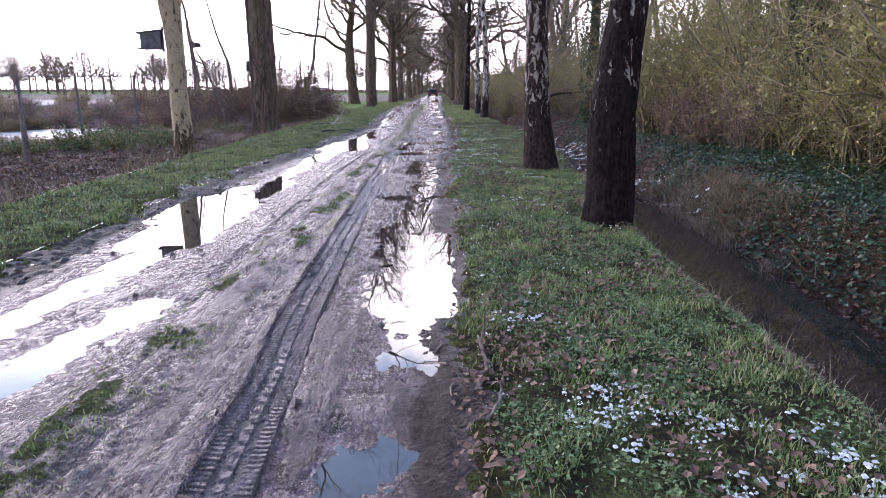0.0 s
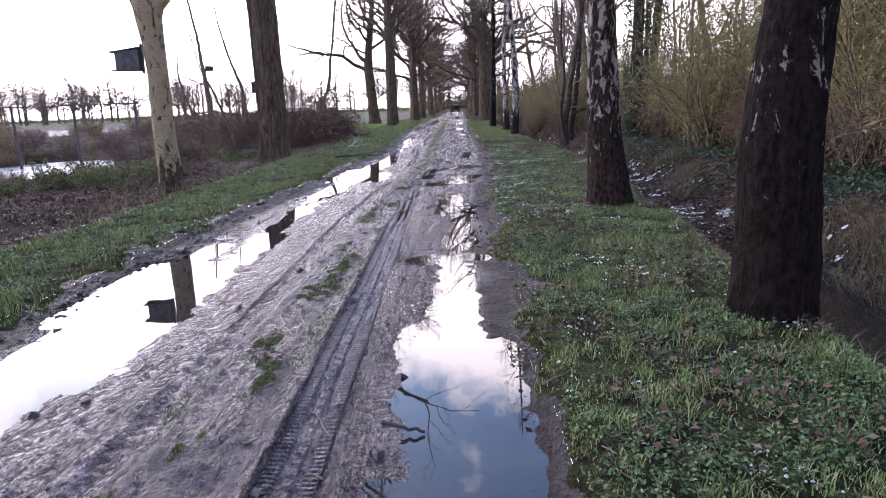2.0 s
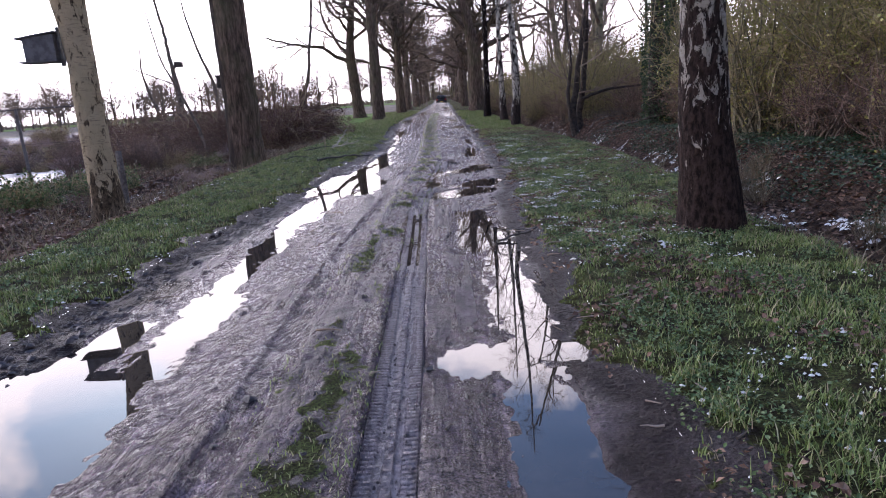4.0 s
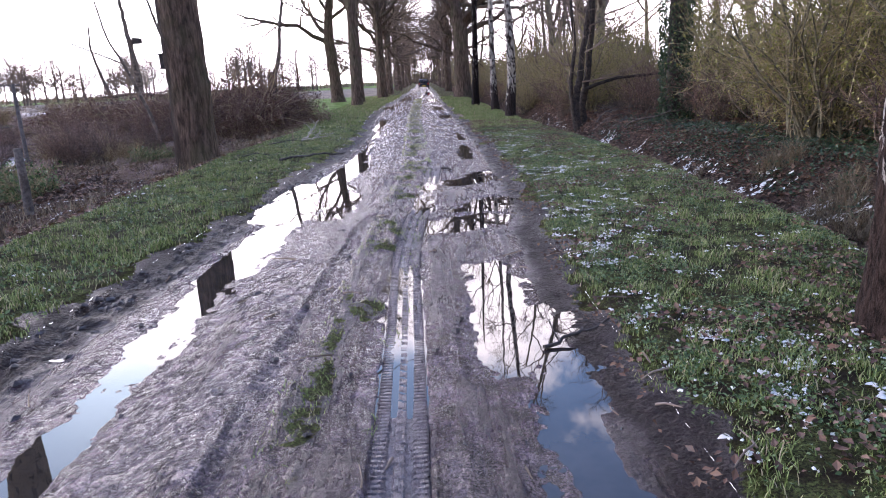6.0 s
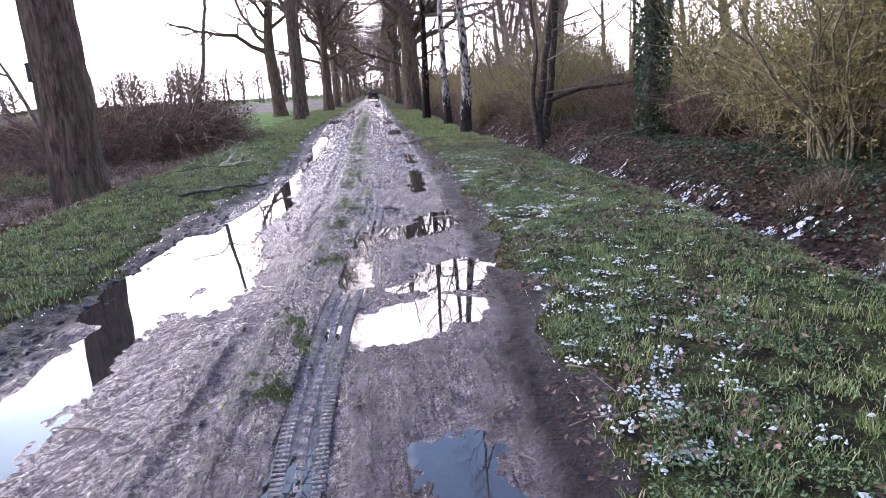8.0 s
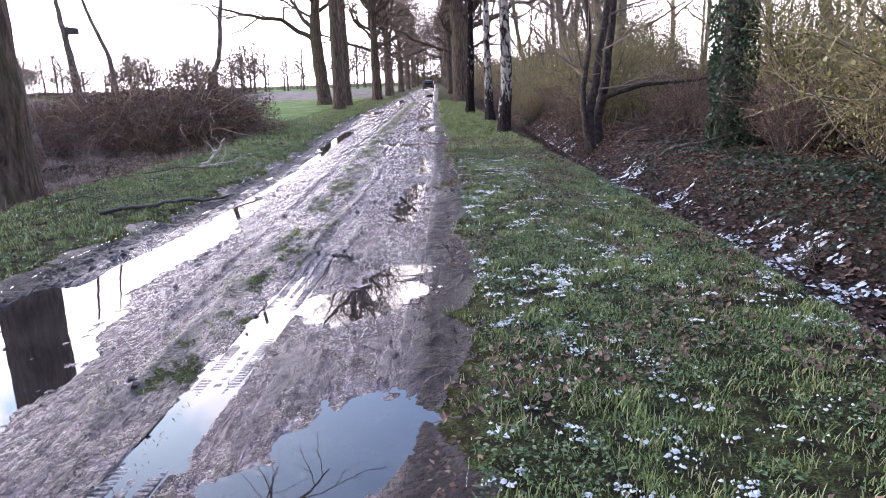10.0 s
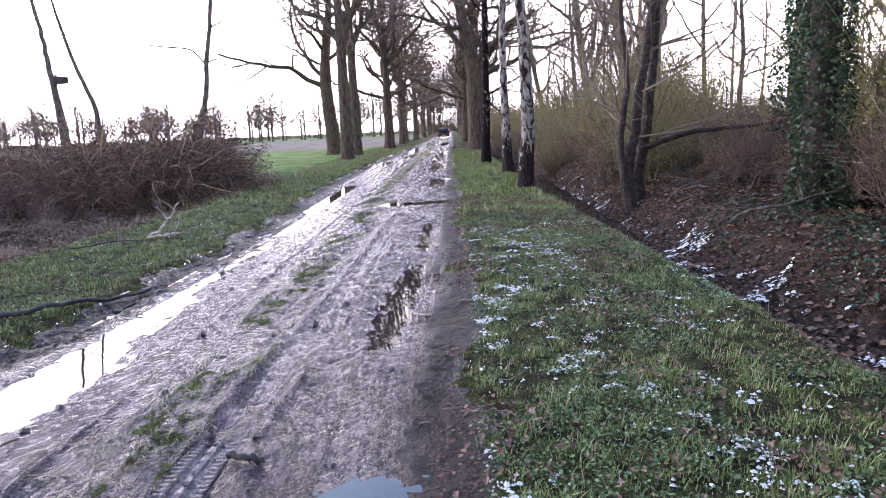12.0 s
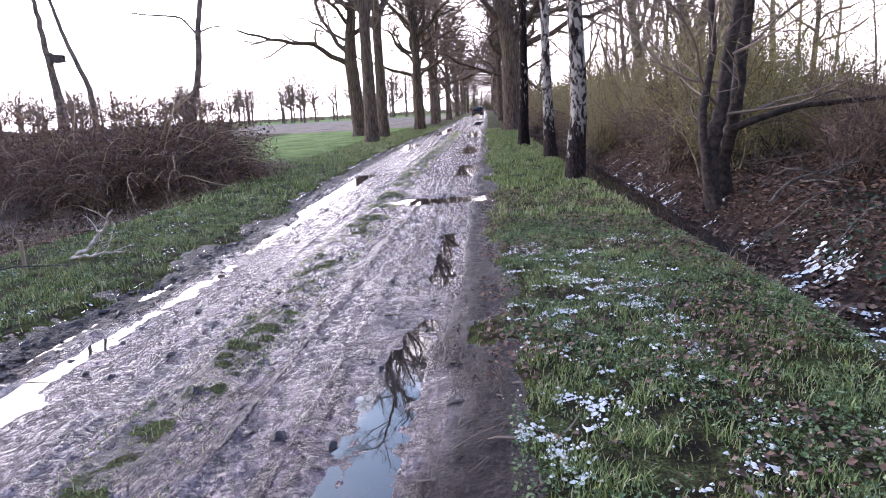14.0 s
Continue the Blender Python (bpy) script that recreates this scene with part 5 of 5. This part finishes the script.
lying_branch("fallen_branch", [(0.24, 2.6, 0.02), (0.3, 2.75, 0.03), (0.34, 3.0, 0.02)], 0.01, 0.006, 2, 0.15, STEM, "grey twig at the edge of the grass", 126)
lying_branch("fallen_branch", [(-0.52, 5.45, 0.03), (-0.42, 5.42, 0.035), (-0.33, 5.42, 0.03)], 0.011, 0.007, 0, 0.1, WOODDARK, "dark stick lying across the puddle", 127)
lying_branch("fallen_branch", [(-0.5, 19.0, 0.02), (-0.4, 18.98, 0.025), (-0.33, 18.97, 0.02)], 0.018, 0.014, 0, 0.1, WOODDARK, "dark stick pressed into the mud", 128)
lying_branch("fallen_branch", [(-4.6, 22.2, 0.04), (-4.3, 22.3, 0.08), (-4.0, 22.1, 0.05)], 0.010, 0.005, 3, 0.14, WOODDARK, "dark twig lying in the grass", 129)
lying_branch("fallen_branch", [(-4.7, 25.0, 0.04), (-4.2, 25.1, 0.1), (-3.7, 25.3, 0.05)], 0.012, 0.005, 3, 0.16, WOODDARK, "dark twig lying in the grass", 130)
lying_branch("fallen_branch", [(4.5, 25.5, 0.06), (5.2, 25.3, 0.16), (6.2, 25.6, 0.3)], 0.03, 0.012, 4, 0.5, STEM, "dead grey branch on the wood's floor", 131)
lying_branch("fallen_branch", [(4.4, 28.0, 0.06), (5.3, 28.4, 0.16), (6.3, 29.0, 0.3)], 0.025, 0.012, 4, 0.5, STEM, "dead grey branch on the wood's floor", 132)
br = np.random.RandomState(133)
for n in range(12):
    x, y, a = 4.5 + 2.4 * br.rand(), 25.5 + 6 * br.rand(), br.rand() * 6.28
    lying_branch("fallen_branch", [(x, y, 0.05), (x + 0.5 * math.cos(a), y + 0.5 * math.sin(a), 0.16), (x + 1.2 * math.cos(a), y + 1.2 * math.sin(a), 0.3)], 0.016, 0.007, 5, 0.5, STEM, "dead grey branch on the wood's floor", 134 + n)
tr = np.random.RandomState(140)
litter_sticks = Geo()
for n in range(420):
    y = 2 + 34 * tr.rand() ** 0.8
    side = tr.rand()
    x = float(LEFT(y)) + 0.3 + tr.rand() * float(RIGHT(y) - LEFT(y)) if side < 0.6 else float(RIGHT(y)) - 0.35 + 0.6 * tr.rand()
    z = ground_at(x, y) + 0.008
    if z < WATER_Z + 0.012:
        continue
    a = tr.rand() * 6.28
    ln = 0.06 + 0.22 * tr.rand() ** 2
    litter_sticks.tube(shoot(tr, (x, y, z), (math.cos(a), math.sin(a), 0.03), ln, 3, 0.15), np.linspace(0.005, 0.002, 4) * (0.7 + tr.rand()), 4)
tagged(part("twig_litter", litter_sticks, TWIG), "small broken twigs scattered over the mud", "twigs", kind="stuff")

# ---------------------------------------------------------------- grass, leaves and snow
gr = np.random.RandomState(150)


def scatter(n, y0, y1, left, right, weight=None, power=1.0):
    y = y0 + (y1 - y0) * gr.rand(n) ** power
    x = left(y) + (right(y) - left(y)) * gr.rand(n)
    if weight is not None:
        keep = gr.rand(n) < weight(x, y)
        x, y = x[keep], y[keep]
    return x, y


def blades(name, x, y, tall, wide, material, label, category, droop=0.5):
    n = len(x)
    z = height(x, y) - 0.005
    t = gr.rand(n) * 6.283
    clump = 0.5 + 1.0 * vnoise(x * 4 + 31, y * 4)
    h = tall * (0.45 + 0.9 * gr.rand(n)) * clump
    lean = droop * h * (0.3 + gr.rand(n))
    w = wide * (0.6 + 0.8 * gr.rand(n))
    out = np.stack([np.cos(t), np.sin(t), np.zeros(n)], -1)
    across = np.stack([-np.sin(t), np.cos(t), np.zeros(n)], -1) * w[:, None] * 0.5
    p = np.stack([x, y, z], -1)
    up = np.array((0, 0, 1.0))
    mid = p + up * (h * 0.6)[:, None] + out * (lean * 0.35)[:, None]
    tip = p + up * h[:, None] + out * lean[:, None]
    v = np.stack([p - across, p + across, mid + across * 0.8, mid - across * 0.8, tip], 1)
    i = np.arange(n)[:, None] * 5
    g = Geo().add(v, i + np.array([0, 1, 2, 3]), i + np.array([3, 2, 4]))
    tagged(part(name, g, material, smooth=False), label, category, kind="stuff")


def patchy(scale, low, high, shift=0.0):
    return lambda x, y: step(low, high, patches(x * scale + shift, y * scale + shift, 3))


def tufts(x, y):
    edge = 0.75 * (fbm(x * 1.6 + 3, y * 1.6, 4) - 0.5) + 0.12 * (gr.rand(len(x)) - 0.5)
    inside = (x + edge > RIGHT(y) + 0.03) | (x + edge < LEFT(y) - 0.02)
    return inside * (0.08 + 0.92 * step(0.45, 0.64, patches(x * 4.7, y * 4.7, 4)))


blades("grass_near", *scatter(300000, 1.2, 27, lambda y: RIGHT(y) - 0.2, lambda y: BRINK(y) + 0.25, tufts), 0.034, 0.005, BLADE, "short green grass on the near verge", "grass", 0.8)
blades("grass_mid", *scatter(90000, 27, 62, lambda y: RIGHT(y) - 0.15, lambda y: BRINK(y) + 0.2, tufts), 0.075, 0.014, BLADE, "short green grass farther along the verge", "grass", 0.7)
blades("grass_west", *scatter(120000, 3, 30, lambda y: LAWN(y) - 0.2, lambda y: LEFT(y) + 0.2, tufts), 0.045, 0.007, BLADE, "short green grass on the open verge", "grass", 0.7)
blades("grass_west_far", *scatter(60000, 30, 75, lambda y: LAWN(y) - 1.0, lambda y: LEFT(y), tufts), 0.08, 0.016, BLADE, "short green grass on the open verge", "grass", 0.7)


def tuft_centres(n, y0, y1, left, right, each, wide):
    """Positions gathered in clumps."""
    x, y = scatter(n, y0, y1, left, right)
    return np.repeat(x, each) + gr.normal(0, wide, n * each), np.repeat(y, each) + gr.normal(0, wide, n * each)


blades("grass_tufts", *tuft_centres(1100, 3, 28, lambda y: RIGHT(y) + 0.15, lambda y: BRINK(y) + 0.1, 34, 0.035), 0.052, 0.005, BLADE, "taller bright green tufts in the verge", "grass", 0.9)
blades("grass_tufts_west", *tuft_centres(500, 5, 30, lambda y: LAWN(y), lambda y: LEFT(y) - 0.1, 34, 0.04), 0.06, 0.006, BLADE, "taller bright green tufts in the open verge", "grass", 0.9)
spine_w = lambda x, y: step(0.44 - 0.1 * step(15, 22, y), 0.6, fbm(x * 6, y * 2.5, 4))
blades("grass_spine", *scatter(44000, 1.5, 60, lambda y: SPINE(y) - 0.28, lambda y: SPINE(y) + 0.28, spine_w), 0.022, 0.005, BLADE, "sparse trampled grass between the wheel tracks", "grass", 1.0)
blades("dry_tufts", *scatter(12000, 2, 45, lambda y: BRINK(y) - 0.1, lambda y: BRINK(y) + 0.55, patchy(1.1, 0.45, 0.6)), 0.10, 0.005, STRAW, "dry straw-coloured grass along the ditch", "grass", 1.0)
blades("dry_bank", *scatter(30000, 2, 20, lambda y: DITCH(y) + 0.4, lambda y: DITCH(y) + 1.3, patchy(1.0, 0.45, 0.62, 7)), 0.22, 0.006, STRAW, "dry hanging grass on the far ditch bank", "grass", 1.5)
blades("dry_scrub", *scatter(40000, 6, 36, lambda y: LAWN(y) - 12 + 0 * y, lambda y: LAWN(y) - 0.2, patchy(0.8, 0.42, 0.6, 3)), 0.2, 0.008, STRAW, "dry grass among the scrub", "grass", 0.9)


def strewn(name, x, y, size, material, label, category, flat=0.8, lift=0.01, rise=0.02):
    z = height(x, y) + lift + rise * gr.rand(len(x))
    tagged(part(name, Geo().leaves(np.stack([x, y, z], -1), size, gr, flat), material, smooth=False), label, category, kind="stuff")


weedy = lambda x, y: 0.08 + 0.92 * step(0.44, 0.56, patches(x * 3 + 40, y * 3, 4))
strewn("weeds", *scatter(150000, 1.2, 27, lambda y: RIGHT(y) + 0.02, lambda y: BRINK(y) + 0.2, weedy), 0.019, WEED, "low green weeds among the grass", "weeds", 0.5, 0.015, 0.04)
strewn("weeds_west", *scatter(24000, 4, 30, lambda y: LAWN(y), lambda y: LEFT(y) - 0.05, weedy), 0.03, WEED, "low green weeds among the grass", "weeds", 0.5, 0.015, 0.04)
strewn("leaf_litter_verge", *scatter(36000, 1.2, 30, lambda y: RIGHT(y) - 0.15, lambda y: BRINK(y) + 0.3, patchy(1.9, 0.4, 0.62, 11)), 0.034, DEAD, "brown fallen leaves on the verge", "leaves", 0.5, 0.03, 0.03)
strewn("leaf_litter_wood", *scatter(60000, 2, 42, lambda y: BRINK(y) + 0.2, lambda y: DITCH(y) + 6.5), 0.07, DEAD, "brown fallen leaves on the wood's floor", "leaves", 0.6)
strewn("leaf_litter_scrub", *scatter(80000, 5, 38, lambda y: LAWN(y) - 10 + 0 * y, lambda y: LAWN(y) - 0.1, patchy(0.7, 0.25, 0.5)), 0.075, DEAD, "brown fallen leaves beside the verge", "leaves", 0.5)
ivy_w = lambda x, y: step(0.38 - 0.15 * step(13, 10, y), 0.52, fbm(x * 0.6 + 5, y * 0.6, 3)) * step(30, 22, y) * (0.35 + 0.65 * step(16, 9, y) + 0.1)
strewn("ground_ivy", *scatter(90000, 3, 30, lambda y: DITCH(y) + 0.6, lambda y: DITCH(y) + 4.5, ivy_w), 0.05, IVY, "dark ground ivy on the ditch bank", "ivy", 0.4, 0.02, 0.1)


def mounds(name, x, y, size, label, category="snow", material=SNOW, lift=0.012, tall=0.25):
    n = len(x)
    a = np.arange(6) * math.pi / 3
    r = size * (0.3 + gr.rand(n) ** 2)[:, None] * (0.5 + 0.9 * gr.rand(n, 6))
    px, py = x[:, None] + r * np.cos(a), y[:, None] + r * np.sin(a)
    pz = height(px, py) + lift
    top = np.stack([x, y, height(x, y) + lift + 0.008 + tall * size * gr.rand(n)], -1)
    v = np.concatenate([np.stack([px, py, pz], -1), top[:, None]], 1)
    i = np.arange(n)[:, None] * 7
    tris = np.concatenate([i + np.array([k, (k + 1) % 6, 6]) for k in range(6)])
    tagged(part(name, Geo().add(v, tris=tris), material, smooth=True), label, category, kind="stuff")


def snow_w(x, y):
    drift = step(0.4, 0.58, patches(x * 1.3 + 60, y * 1.3, 3))
    speck = step(0.56, 0.64, patches(x * 9 + 11, y * 9, 4))
    inner = step(RIGHT(y) + 1.5, RIGHT(y) + 0.4, x)
    later = step(9.5, 13, y)
    return speck * np.clip(drift * (0.15 + 0.35 * step(5, 3, y) + 0.3 * later) + 0.9 * inner * later * step(0.36, 0.55, patches(x * 2 + 9, y * 2, 2)), 0, 1)


mounds("snow_clumps", *scatter(16000, 3, 24, lambda y: RIGHT(y) + 0.08, lambda y: BRINK(y), snow_w), 0.019, "small melting heaps of snow in the grass")
mounds("snow_flecks", *scatter(130000, 1.2, 26, lambda y: RIGHT(y) + 0.05, lambda y: BRINK(y), snow_w), 0.0115, "melting white snow flecks in the grass")
mounds("snow_flecks_ditch", *scatter(30000, 9, 40, lambda y: BRINK(y) + 0.35, lambda y: DITCH(y) + 1.3, lambda x, y: step(0.75, 0.3, np.abs(x - DITCH(y) - 0.35)) * step(0.42, 0.52, fbm(x * 1.2 + 20, y * 1.2, 3)) * step(0.48, 0.62, fbm(x * 6, y * 6, 2))), 0.03, "melting white snow among the ditch leaves")
mounds("snow_flecks_west", *scatter(12000, 8, 36, lambda y: LAWN(y) - 2.5, lambda y: LEFT(y), lambda x, y: step(0.55, 0.65, fbm(x * 1.4 + 80, y * 1.4, 3)) * step(0.48, 0.62, fbm(x * 6, y * 6, 2))), 0.016, "melting white snow flecks in the open verge")

crumbly = lambda x, y: step(WATER_Z - 0.002, WATER_Z + 0.012, height(x, y)) * (0.25 + 0.75 * step(0.4, 0.6, patches(x * 3, y * 2, 3)))
mounds("mud_crumbs", *scatter(42000, 1.8, 25, lambda y: LEFT(y) + 0.1, lambda y: RIGHT(y) + 0.05, crumbly, 1.2), 0.0085, "crumbs of wet purple-grey mud", "mud", GROUND, -0.006, 1.0)

# clods of mud along the road's edge
clod = Geo()
for n in range(1500):
    y = 2 + 32 * gr.rand()
    x = float(LEFT(y)) + 0.38 * gr.rand() ** 1.3 + 0.02 if gr.rand() < 0.75 else float(LEFT(y)) + gr.rand() * 3.4
    s = 0.012 + 0.03 * gr.rand() ** 2
    z = ground_at(x, y)
    if z < WATER_Z and s < 0.03:
        continue
    v = np.array([(1, 0, 0), (-1, 0, 0), (0, 1, 0), (0, -1, 0), (0, 0, 1), (0.7, 0.7, 0.5), (-0.7, 0.6, 0.5), (0.1, -0.7, 0.6)]) * s * (0.7 + 0.6 * gr.rand(8, 1)) * (1, 1, 0.6)
    clod.add(v + (x, y, z), tris=[(0, 5, 4), (5, 2, 4), (2, 6, 4), (6, 1, 4), (1, 3, 4), (3, 7, 4), (7, 0, 4), (0, 2, 5), (2, 1, 6), (3, 0, 7)])
tagged(part("mud_clods", clod, CLOD, smooth=False), "dark clods of churned mud", "mud", kind="stuff")
